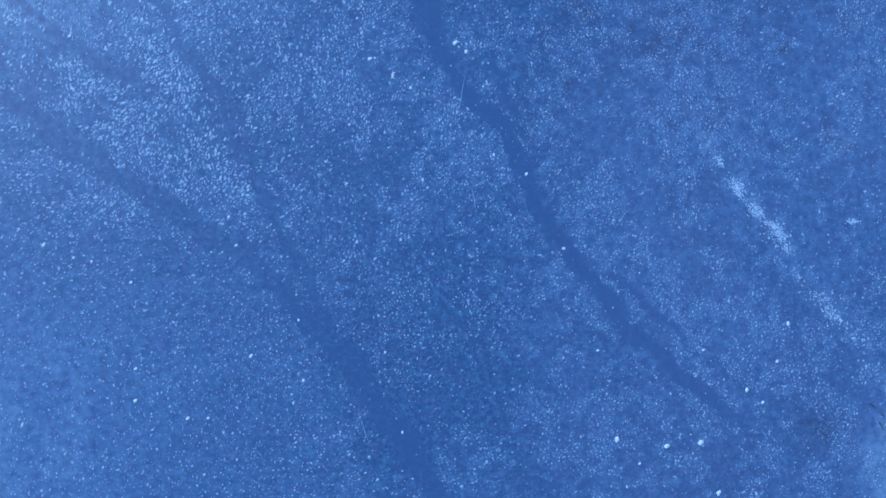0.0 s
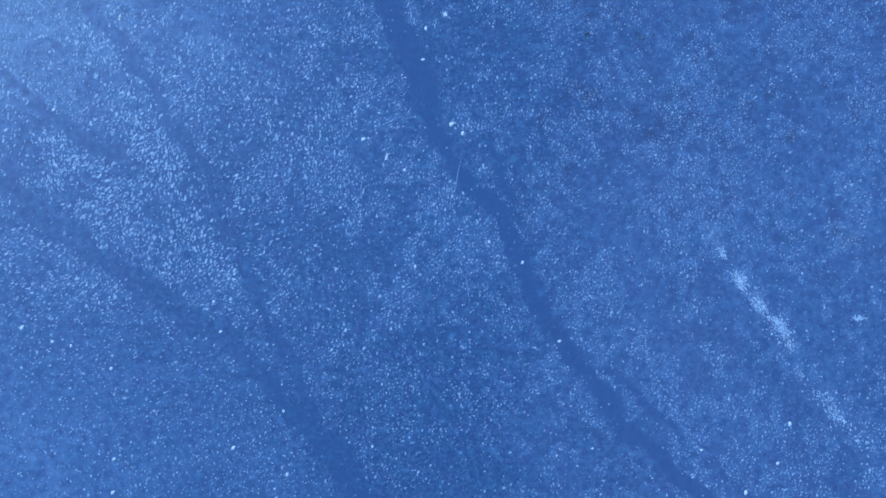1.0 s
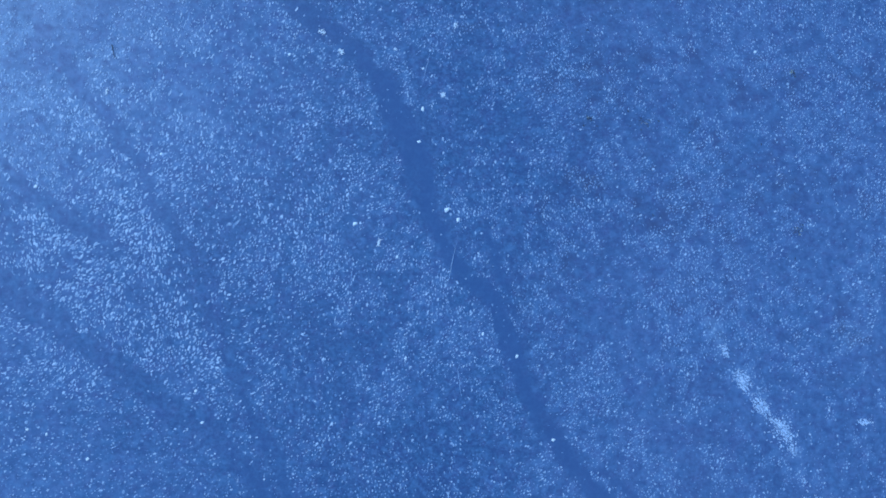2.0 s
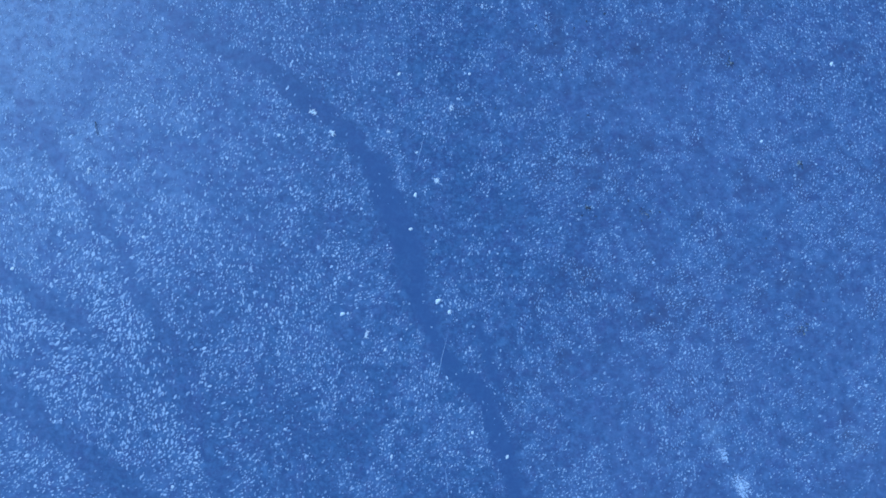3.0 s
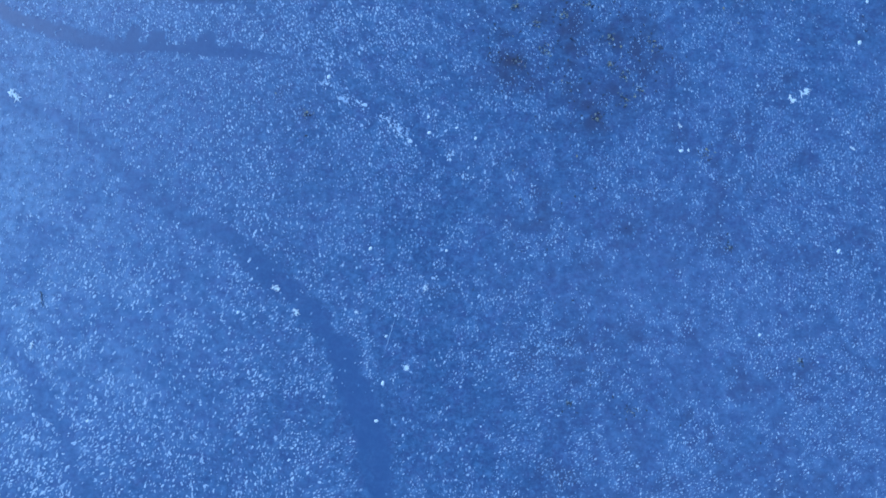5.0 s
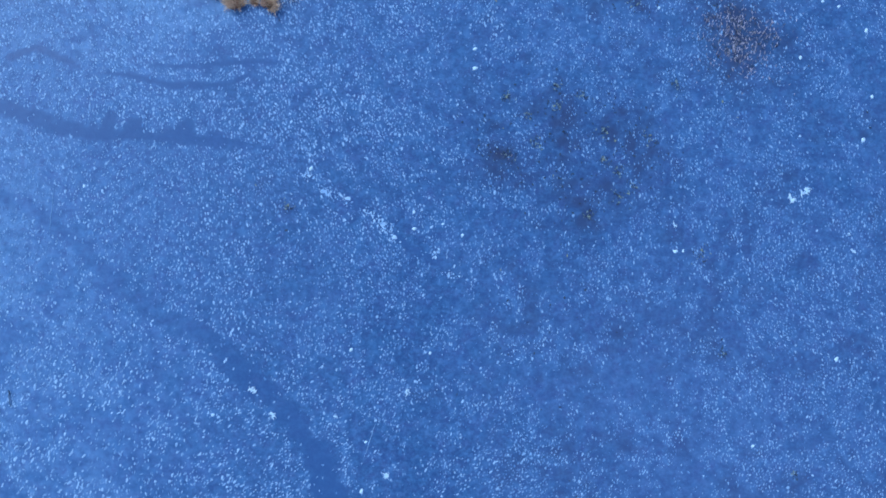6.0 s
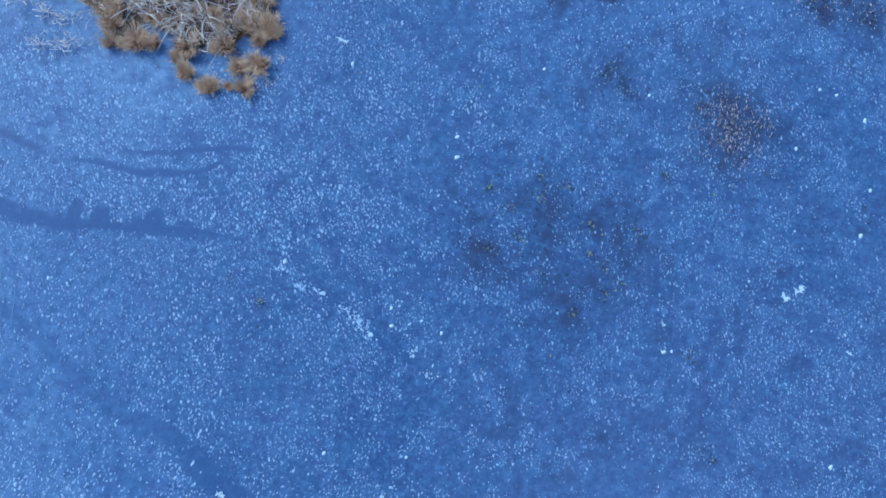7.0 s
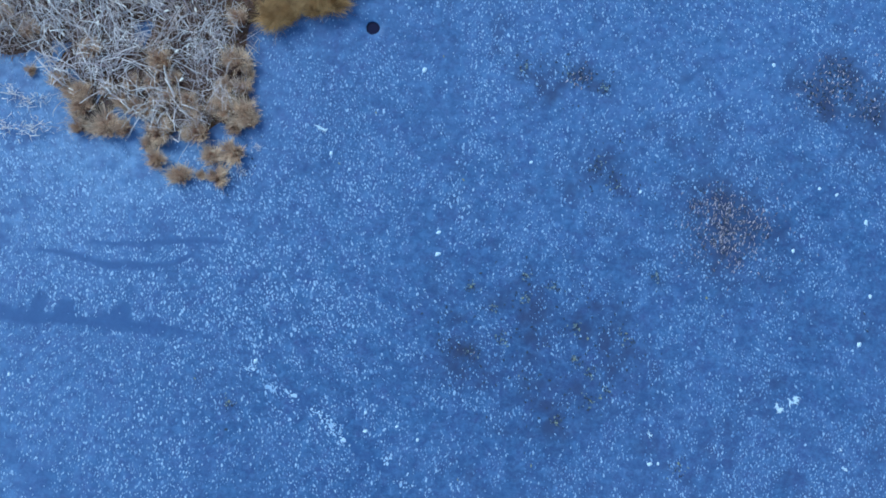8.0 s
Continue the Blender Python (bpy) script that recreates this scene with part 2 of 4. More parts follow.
def ice_material():
    m, n, l, b = material("lake_ice", 0.32, 0.2)
    clear, cloud_and_sheen, weed = node_attribute(n, "clear"), node_attribute(n, "cloud_and_sheen"), node_attribute(n, "weed")
    # pale mix: frost cloud, plus the sky reflection painted over the western ice
    c = node_mix(n, l, node_range(n, l, cloud_and_sheen, 0, 1), (0.028, 0.076, 0.2), (0.09, 0.181, 0.385))
    c = node_mix(n, l, node_range(n, l, cloud_and_sheen, 1.0, 1.5), c, (0.17, 0.31, 0.54))
    hue = node_noise(n, l, 2.3, 3.0)
    c = node_mix(n, l, node_range(n, l, hue, 0.5, 0.72, 0.0, 0.6), c, (0.06, 0.105, 0.29))
    c = node_mix(n, l, node_range(n, l, hue, 0.5, 0.3, 0.0, 0.45), c, (0.04, 0.135, 0.3))
    hue = node_noise(n, l, 6.5, 4.0)
    c = node_mix(n, l, node_range(n, l, hue, 0.52, 0.7, 0.0, 0.6), c, (0.058, 0.088, 0.24))
    c = node_mix(n, l, node_range(n, l, hue, 0.48, 0.32, 0.0, 0.6), c, (0.075, 0.19, 0.41))
    fine = node_range(n, l, node_noise(n, l, 17.0, 4.0, None, 0.7), 0.42, 0.7)
    c = node_mix(n, l, node_range(n, l, fine, 0, 1, 0, 0.45), c, (0.135, 0.28, 0.53))
    smoke = node_range(n, l, node_noise(n, l, 9.0, 3.0, None, 0.6), 0.54, 0.74)
    c = node_mix(n, l, node_range(n, l, smoke, 0, 1, 0, 0.5), c, (0.13, 0.265, 0.52))
    mid = node_range(n, l, node_noise(n, l, 7.0, 4.0), 0.36, 0.7)
    c = node_mix(n, l, node_range(n, l, mid, 0.0, 1.0, 0.0, 0.6), c, (0.021, 0.07, 0.2))
    c = node_mix(n, l, node_range(n, l, clear, 0, 1, 0, 0.76), c, (0.04, 0.1, 0.255))
    c = node_mix(n, l, node_range(n, l, weed, 0, 1, 0, 0.75), c, (0.032, 0.049, 0.12))
    c = node_mix(n, l, node_range(n, l, node_attribute(n, "litter"), 0, 1, 0, 0.85), c, (0.034, 0.044, 0.1))
    c = node_mix(n, l, node_range(n, l, node_attribute(n, "violet"), 0, 1, 0, 0.17), c, (0.09, 0.115, 0.26))
    l.new(c, b.inputs["Base Color"])
    l.new(node_range(n, l, clear, 0, 1, 0.55, 0.45), b.inputs["Roughness"])
    bump(n, l, b, node_noise(n, l, 22.0, 4.0), 0.25, 0.012)
    return m


def frost_material(name, dim, bright, rough=0.7):
    m, n, l, b = material(name, rough, 0.15)
    c = node_mix(n, l, node_attribute(n, "tone"), dim, bright)
    c = node_mix(n, l, node_range(n, l, node_noise(n, l, 60.0, 2.0), 0.3, 0.7, 0.0, 0.35), c, dim)
    l.new(c, b.inputs["Base Color"])
    bump(n, l, b, node_noise(n, l, 140.0, 2.0), 0.5, 0.003)
    return m


def snow_material(name, low, high):
    m, n, l, b = material(name, 0.7, 0.3)
    c = node_mix(n, l, node_range(n, l, node_noise(n, l, 40.0, 3.0), 0.3, 0.7), low, high)
    l.new(c, b.inputs["Base Color"])
    bump(n, l, b, node_noise(n, l, 120.0, 2.0), 0.5, 0.004)
    return m


def plant_material(name, low, high, tip, tip_amount=0.6, rough=0.75):
    """Dead grass and leaves: hue by blade, paler and frosted towards the tip."""
    m, n, l, b = material(name, rough, 0.25)
    g = n.new("ShaderNodeNewGeometry")
    o = n.new("ShaderNodeObjectInfo")
    c = node_mix(n, l, g.outputs["Random Per Island"], low, high)
    c = node_mix(n, l, node_range(n, l, o.outputs["Random"], 0, 1, 0.0, 0.4), c, (1.5 * low[0], 0.9 * low[1], low[2]))
    c = node_mix(n, l, node_range(n, l, node_attribute(n, "lock"), 0.35, 1.0, 0.0, 0.6), c, low)
    along = node_attribute(n, "along")
    c = node_mix(n, l, node_range(n, l, along, 0.15, 1.0, 0.0, tip_amount), c, tip)
    c = node_mix(n, l, node_range(n, l, node_noise(n, l, 45.0, 2.0), 0.4, 0.75, 0.0, 0.3), c, low)
    l.new(c, b.inputs["Base Color"])
    return m


def ground_material(name, dark, light, scale=14.0):
    m, n, l, b = material(name, 0.9, 0.2)
    c = node_mix(n, l, node_range(n, l, node_noise(n, l, scale, 5.0), 0.3, 0.7), dark, light)
    l.new(c, b.inputs["Base Color"])
    bump(n, l, b, node_noise(n, l, scale * 4, 4.0), 0.8, 0.02)
    return m


ICE = ice_material()
FLECK = frost_material("frost_fleck", (0.108, 0.222, 0.445), (0.42, 0.59, 0.83))
SNOW = snow_material("snow", (0.4, 0.58, 0.83), (0.64, 0.79, 0.92))
RIME = snow_material("rime", (0.78, 0.7, 0.66), (0.92, 0.87, 0.83))
FROST = frost_material("frost", (0.2, 0.36, 0.62), (0.5, 0.66, 0.88))
GRASS = plant_material("dead_grass", (0.17, 0.06, 0.043), (0.62, 0.29, 0.2), (1.0, 0.77, 0.56), 0.88)
# grass on the mat, its colour darkened for the shade between tussocks
SHADED_MAT_GRASS = plant_material("shaded_matted_grass", (0.04, 0.026, 0.034), (0.27, 0.15, 0.135), (0.46, 0.34, 0.31), 0.4)
SEDGE = plant_material("ochre_sedge", (0.22, 0.115, 0.048), (0.54, 0.3, 0.13), (0.78, 0.52, 0.26), 0.7)
REED = plant_material("frosted_reed", (0.42, 0.38, 0.41), (1.0, 0.96, 0.95), (1.0, 0.97, 0.96))
REED_TAN = plant_material("tan_reed", (0.19, 0.13, 0.12), (0.58, 0.46, 0.41), (0.8, 0.72, 0.7))
MAT = ground_material("peat_mat", (0.035, 0.02, 0.012), (0.15, 0.075, 0.035))
ROOT = ground_material("grass_root", (0.09, 0.045, 0.02), (0.22, 0.12, 0.055), 30.0)
LEAF_BROWN = plant_material("brown_leaf", (0.03, 0.022, 0.03), (0.76, 0.69, 0.83), (0.66, 0.62, 0.76), 0.3)
LEAF_DARK = plant_material("dark_weed", (0.026, 0.042, 0.075), (0.06, 0.1, 0.15), (0.055, 0.085, 0.125), 0.3)
LEAF_OLIVE = plant_material("olive_weed", (0.1, 0.16, 0.19), (0.24, 0.32, 0.35), (0.26, 0.36, 0.42), 0.3)
LEAF_YELLOW = plant_material("yellow_leaf", (0.14, 0.19, 0.16), (0.26, 0.29, 0.24), (0.26, 0.31, 0.31), 0.3)
WATER = material("dark_water", 0.2, 0.25)[0]
WATER.node_tree.nodes["Principled BSDF"].inputs["Base Color"].default_value = (0.009, 0.009, 0.036, 1)


# ---- mesh helpers ----
def mesh_of(name, verts, faces, mat, smooth=False, **attributes):
    """A mesh from arrays; faces: one array of triangles or quads, or a list."""
    me = bpy.data.meshes.new(name)
    me.from_pydata(np.asarray(verts).tolist(), [], faces.tolist() if isinstance(faces, np.ndarray) else faces)
    for key, values in attributes.items():
        me.attributes.new(key, "FLOAT", "POINT").data.foreach_set("value", np.ascontiguousarray(values, np.float32))
    me.materials.append(mat)
    if smooth:
        me.shade_smooth()
    me.update()
    return me


def part(name, mesh, parent, label=""):
    ob = new(name, mesh)
    ob.parent = parent
    return tagged(ob, label)


def flecks_mesh(name, x, y, length, width, angle, height, mat, rng, z0=0.0015, sides=6, tone=None):
    """Many low irregular domes on the ice."""
    k = len(x)
    turn = np.linspace(0, 2 * np.pi, sides, endpoint=False)[None] + rng.uniform(-0.35, 0.35, (k, sides))
    r = rng.uniform(0.65, 1.2, (k, sides))
    u, v = 0.5 * length[:, None] * r * np.cos(turn), 0.5 * width[:, None] * r * np.sin(turn)
    c, s = np.cos(angle)[:, None], np.sin(angle)[:, None]
    rim = np.stack([x[:, None] + c * u - s * v, y[:, None] + s * u + c * v, np.full((k, sides), z0)], -1)
    top = np.stack([x + rng.uniform(-.1, .1, k) * length, y + rng.uniform(-.1, .1, k) * width, z0 + height], -1)[:, None]
    verts = np.concatenate([rim, top], 1).reshape(-1, 3)
    a = np.arange(sides)
    tri = np.stack([a, (a + 1) % sides, np.full(sides, sides)], -1)
    faces = (tri[None] + (np.arange(k) * (sides + 1))[:, None, None]).reshape(-1, 3)
    if tone is None:
        tone = rng.uniform(0, 1, k)
    return mesh_of(name, verts, faces, mat, tone=np.repeat(tone, sides + 1))


def ribbon_arrays(base, way, length, width, bend, rng, segments=4, taper=0.85):
    """Tapered blades: base (k,3), way (k,3) first direction, bend (k,3) added along the blade."""
    k = len(base)
    s = np.linspace(0, 1, segments + 1)[None, :, None]
    mid = base[:, None] + length[:, None, None] * (way[:, None] * s + bend[:, None] * s * s)
    mid[..., 2] = np.maximum(mid[..., 2], 0.006)
    side = np.cross(way, (0, 0, 1.0)) + 1e-6
    side = side / np.linalg.norm(side, axis=1, keepdims=True)
    twist = rng.uniform(-0.6, 0.6, k)[:, None]
    side = side * np.cos(twist) + np.array([0, 0, 1.0]) * np.sin(twist)
    half = 0.5 * width[:, None, None] * (1 - taper * s**1.5)
    a, b = mid - side[:, None] * half, mid + side[:, None] * half
    verts = np.stack([a, b], 2).reshape(-1, 3)
    q = np.arange(segments)
    quad = np.stack([2 * q, 2 * q + 1, 2 * q + 3, 2 * q + 2], -1)
    faces = (quad[None] + (np.arange(k) * 2 * (segments + 1))[:, None, None]).reshape(-1, 4)
    along = np.broadcast_to(np.repeat(s[0, :, 0], 2)[None], (k, 2 * (segments + 1))).reshape(-1)
    return verts, faces, along


def tube_arrays(lines, radius, sides=4):
    """Thin stems: lines (k, m, 3), radius (k, m)."""
    k, m, _ = lines.shape
    way = np.gradient(lines, axis=1)
    way = way / (np.linalg.norm(way, axis=2, keepdims=True) + 1e-9)
    ref = np.where(np.abs(way[..., 2:3]) > 0.9, (1.0, 0, 0), (0, 0, 1.0))
    u = np.cross(way, ref)
    u = u / (np.linalg.norm(u, axis=2, keepdims=True) + 1e-9)
    v = np.cross(way, u)
    t = np.linspace(0, 2 * np.pi, sides, endpoint=False)
    verts = lines[:, :, None] + radius[:, :, None, None] * (u[:, :, None] * np.cos(t)[:, None] + v[:, :, None] * np.sin(t)[:, None])
    i, j = np.meshgrid(np.arange(m - 1), np.arange(sides), indexing="ij")
    quad = np.stack([i * sides + j, i * sides + (j + 1) % sides, (i + 1) * sides + (j + 1) % sides, (i + 1) * sides + j], -1).reshape(-1, 4)
    faces = (quad[None] + (np.arange(k) * m * sides)[:, None, None]).reshape(-1, 4)
    along = np.broadcast_to(np.linspace(0, 1, m)[None, :, None], (k, m, sides)).reshape(-1)
    return verts.reshape(-1, 3), faces, along


# ---- the frozen lake ----
def build_ice():
    step, x0, y0, nx, ny = 0.06, -10.02, -6.0, 335, 434
    gx, gy = x0 + step * np.arange(nx), y0 + step * np.arange(ny)
    X, Y = np.meshgrid(gx, gy)
    verts = np.stack([X, Y, np.zeros_like(X)], -1).reshape(-1, 3)
    i, j = np.meshgrid(np.arange(nx - 1), np.arange(ny - 1))
    a = (j * nx + i)
    quads = np.stack([a, a + 1, a + nx + 1, a + nx], -1)
    ci, cj = int(round((HOLE_X - x0) / step)), int(round((HOLE_Y - y0) / step))
    h = 4
    keep = ~((i >= ci - h) & (i < ci + h) & (j >= cj - h) & (j < cj + h))
    faces = quads[keep].tolist()
    # the round hole: a ring of ice to the circle, and its wall
    ring = [(ci - h + k, cj - h) for k in range(2 * h)] + [(ci + h, cj - h + k) for k in range(2 * h)]
    ring += [(ci + h - k, cj + h) for k in range(2 * h)] + [(ci - h, cj + h - k) for k in range(2 * h)]
    outer = [b * nx + c for c, b in ring]
    extra, count, levels = [], len(verts), ((1.06, 0.0), (1.0, -0.008), (0.97, -0.09))
    for scale, z in levels:
        for c, b in ring:
            w = math.atan2(gy[b] - HOLE_Y, gx[c] - HOLE_X)
            r = HOLE_R * scale * (1 + 0.03 * math.sin(3 * w + 1) + 0.015 * math.sin(7 * w))
            extra.append((HOLE_X + r * math.cos(w), HOLE_Y + r * math.sin(w), z))
    loops = [outer] + [[count + len(ring) * q + k for k in range(len(ring))] for q in range(len(levels))]
    for lo, hi in zip(loops, loops[1:]):
        for k in range(len(ring)):
            n = (k + 1) % len(ring)
            faces.append([lo[k], lo[n], hi[n], hi[k]])
    verts = np.concatenate([verts, np.array(extra)])
    # the sheet runs on to the horizon
    far, corner = 2500.0, [0, nx - 1, nx * ny - 1, nx * (ny - 1)]
    base = len(verts)
    verts = np.concatenate([verts, np.array([(-far, -far, 0), (far, -far, 0), (far, far, 0), (-far, far, 0)])])
    for k in range(4):
        n = (k + 1) % 4
        faces.append([base + k, base + n, corner[n], corner[k]])
    x, y = verts[:, 0], verts[:, 1]
    clear = clear_ice(x, y) * (1 - (0.25 * ramp(-x, 0.8, 1.8) + 0.6 * ramp(-x, 2.7, 3.7)) * ramp(-y, -11.2, -10.4))
    cloud_and_sheen = 0.18 + 0.42 * frost_density(x, y)[0] + 0.45 * (plan_noise(x, y, 2.4, 21, 3) - 0.5) + 0.5 * (plan_noise(x, y, 0.45, 22, 3) - 0.5)
    cloud_and_sheen = cloud_and_sheen + 0.3 * ramp(x + 0.8 * (plan_noise(x, y, 1.5, 23) - 0.5), 1.8, 5.0) * ramp(y, -3, 1) * ramp(-y, -9, -4)
    # broad lighter and darker areas of the sheet
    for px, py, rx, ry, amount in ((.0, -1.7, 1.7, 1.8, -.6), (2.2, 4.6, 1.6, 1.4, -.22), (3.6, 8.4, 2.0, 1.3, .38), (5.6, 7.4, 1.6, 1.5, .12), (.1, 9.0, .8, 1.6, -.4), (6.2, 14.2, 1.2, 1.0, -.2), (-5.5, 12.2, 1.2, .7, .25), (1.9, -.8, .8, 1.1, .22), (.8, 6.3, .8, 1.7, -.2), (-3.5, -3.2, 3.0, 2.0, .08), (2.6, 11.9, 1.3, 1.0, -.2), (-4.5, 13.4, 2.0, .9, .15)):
        cloud_and_sheen = cloud_and_sheen + amount * np.exp(-((x - px) / rx) ** 2 - ((y - py) / ry) ** 2)
    # pale corner patch; the ramps to the west paint sky reflection into the colour
    cloud_and_sheen = cloud_and_sheen + 2.4 * np.exp(-(((x - 8.5) / 0.75) ** 2 + ((y + 3.7) / 1.2) ** 2)) + 0.18 * ramp(-x, 5.0, 7.0) + 0.16 * ramp(-x, 1.5, 3.5) * ramp(y, 3.0, 5.0) * ramp(-y, -10.5, -8.5)
    cloud_and_sheen = cloud_and_sheen + 0.2 * ramp(-x, 1.0, 6.5) + 0.38 * far_shore(x, y) + 0.16 * north_west(x, y)
    # more of the sky's haze on the west side, painted in as paler ice
    cloud_and_sheen = cloud_and_sheen + 0.48 * ramp(-x, 2.0, 6.0) * ramp(y, 3.0, 6.5) * ramp(-y, -12.0, -10.0) + 0.42 * ramp(-x, 3.5, 7.0) * ramp(-y, -0.5, 1.5)
    cloud_and_sheen = cloud_and_sheen + 0.35 * ramp(-near_line(x, y, FROST_LINE), -0.25, 0.05)
    cloud_and_sheen = cloud_and_sheen + 0.6 * ramp(inside(x, y, REED_BED), -1.2, -0.1)
    rim = ramp(np.minimum(np.minimum(x + 10.0, 10.0 - x), np.minimum(y + 6.0, 20.0 - y)), 0.0, 1.5)
    cloud_and_sheen, clear = 0.45 + (cloud_and_sheen - 0.45) * rim, clear * rim
    mottle = ramp(plan_noise(x, y, 0.16, 24, 2), 0.35, 0.75)
    weed = 0.76 * patch_amount(x, y, [(px, py, 1.1 * r) for px, py, r in WEED]) * (0.4 + 0.8 * mottle) + 0.35 * patch_amount(x, y, WEED_SOUTH) * mottle
    weed = weed + 0.5 * ramp(x + y * 0.1, 1.2, 3.0) * ramp(y, -1.0, 3.0) * ramp(plan_noise(x, y, 0.38, 25, 3), 0.48, 0.72) * (0.2 + 0.8 * mottle)
    litter = patch_amount(x, y, [(px, py, 2.0 * r) for px, py, r in LITTER]) * (0.6 + 0.45 * mottle)
    # the same attribute also darkens a thin rim of ice along the reed bed
    litter = np.maximum(litter, 0.4 * ramp(inside(x, y, REED_BED) + 0.15 * (plan_noise(x, y, 0.3, 27, 2) - 0.5), -0.14, 0.02) * ramp(x, -5.5, -3.5))
    violet = ramp(x, 0.5, 4.0) * ramp(-y, -14.0, -10.0) * (0.35 + 0.9 * plan_noise(x, y, 1.7, 26, 2))
    ob = new("ice", mesh_of("ice", verts, faces, ICE, True, violet=np.clip(violet * rim, 0, 1), clear=clear, cloud_and_sheen=np.clip(cloud_and_sheen, 0, 1.5), weed=np.clip(weed, 0, 1), litter=np.clip(litter, 0, 1)))
    tagged(ob, "frozen lake surface of dark blue ice with clear refrozen tracks", "ice", kind="structure")
    t = np.linspace(0, 2 * np.pi, 40, endpoint=False)
    rim = np.stack([HOLE_X + HOLE_R * 1.03 * np.cos(t), HOLE_Y + HOLE_R * 1.03 * np.sin(t), np.full(40, -0.03)], -1)
    hole = new("ice_hole", mesh_of("ice_hole", rim, [list(range(40))], WATER))
    tagged(hole, "round drilled hole in the ice filled with black water", "ice hole")


build_ice()


def build_flecks():
    rng = np.random.default_rng(7)
    step = 0.047
    gx, gy = np.meshgrid(np.arange(-15, 15, step), np.arange(-11, 25, step))
    x, y = gx.ravel(), gy.ravel()
    k = len(x)
    x, y = x + step * rng.uniform(-0.55, 0.55, k), y + step * rng.uniform(-0.55, 0.55, k)
    keep = rng.uniform(0, 1, k) < 0.01 + ramp(np.minimum(np.minimum(x + 15, 15 - x), np.minimum(y + 11, 25 - y)), 0.5, 6.0) ** 2
    x, y = x[keep], y[keep]
    k = len(x)
    dense, coarse = frost_density(x, y)
    east = ramp(x + 2 * (plan_noise(x, y, 2.0, 34) - 0.5), 0.5, 3.0) * ramp(-y, -10.5, -7.5)
    keep = rng.uniform(0, 1, k) < 0.92 * dense
    keep &= inside(x, y, REED_BED) < -0.05 - 0.6 * rng.uniform(0, 1, k) ** 1.5
    keep &= np.hypot(x - HOLE_X, y - HOLE_Y) > 0.17
    keep &= patch_amount(x, y, [(px, py, 1.7 * r) for px, py, r in LITTER]) < rng.uniform(0.25, 1.1, k)
    x, y, coarse, east, dense = x[keep], y[keep], coarse[keep], east[keep], dense[keep]
    k = len(x)
    length = np.clip(rng.lognormal(math.log(0.0365), 0.32, k), 0.015, 0.075) * (1.03 - 0.12 * ramp(-y, -2.0, 0.5) + (0.34 - 0.06 * ramp(y, 9.0, 11.0)) * coarse + 0.28 * ramp(-x, -0.5, 4.5) * ramp(y, 0.0, 2.5) * ramp(-y, -8.8, -6.8) - 0.05 * east + 0.04 * far_shore(x, y) + 0.14 * north_west(x, y))
    width = length * np.minimum(rng.uniform(0.32, 0.62, k) + 0.15 * ramp(-y, -2.0, 0.5), 0.95)
    north = ramp(y, 4.0, 10.0)
    angle = np.radians(62 + 38 * north) + (1.6 - 0.9 * north) * (plan_noise(x, y, 1.3, 35) - 0.5) + rng.normal(0, 0.4, k)
    tone = np.clip(rng.uniform(0, 1, k) ** 1.9 * (0.95 + 0.1 * coarse) + 0.15 * coarse + 0.04 * east + 0.3 * (dense - 0.55) + 0.22 * far_shore(x, y) + 0.22 * north_west(x, y) + 0.12 * ramp(-x, -0.5, 3.0) * ramp(-y, -10.0, -8.0) + 0.1 * ramp(-x, 0.5, 3.0) * ramp(y, 0.5, 2.0) * ramp(-y, -9.0, -7.0) - 0.04 * ramp(-y, -2.0, 0.5), 0, 1)
    tone = tone * (1 - 0.2 * ramp(y, 8.0, 12.0) * (1 - coarse)) * (1 - 0.18 * ramp(x, 0.0, 2.5))
    me = flecks_mesh("frost_flecks", x, y, length, width, angle, 0.003 + 0.04 * length, FLECK, rng, 0.0015, 5, tone)
    tagged(new("frost_flecks", me), "countless small pale frost flecks scattered over dark ice", "frost", kind="stuff")


build_flecks()


def build_dots():
    """Larger round dots of frost strewn singly among the flecks."""
    rng = np.random.default_rng(8)
    k = 4600
    x, y = rng.uniform(-11, 11, k), rng.uniform(-7, 20, k)
    keep = (inside(x, y, REED_BED) < -0.15) & (np.hypot(x - HOLE_X, y - HOLE_Y) > 0.2)
    keep &= patch_amount(x, y, WEED + LITTER) < 0.4
    keep &= rng.uniform(0, 1, k) > 0.75 * clear_ice(x, y)
    keep &= rng.uniform(0, 1, k) < 1 - 0.55 * ramp(x, 0.0, 3.0) - 0.25 * ramp(y, 1.5, 3.0)
    x, y = x[keep], y[keep]
    k = len(x)
    size = np.clip(rng.lognormal(math.log(0.033), 0.3, k), 0.02, 0.065)
    me = flecks_mesh("frost_dots", x, y, size, size * rng.uniform(0.7, 1.0, k), rng.uniform(0, 3.1, k), 0.004 + 0.1 * size, FLECK, rng, 0.002, 7, rng.uniform(0.3, 0.9, k))
    tagged(new("frost_dots", me), "single round dots of pale frost strewn over the ice", "frost", kind="stuff")


build_dots()


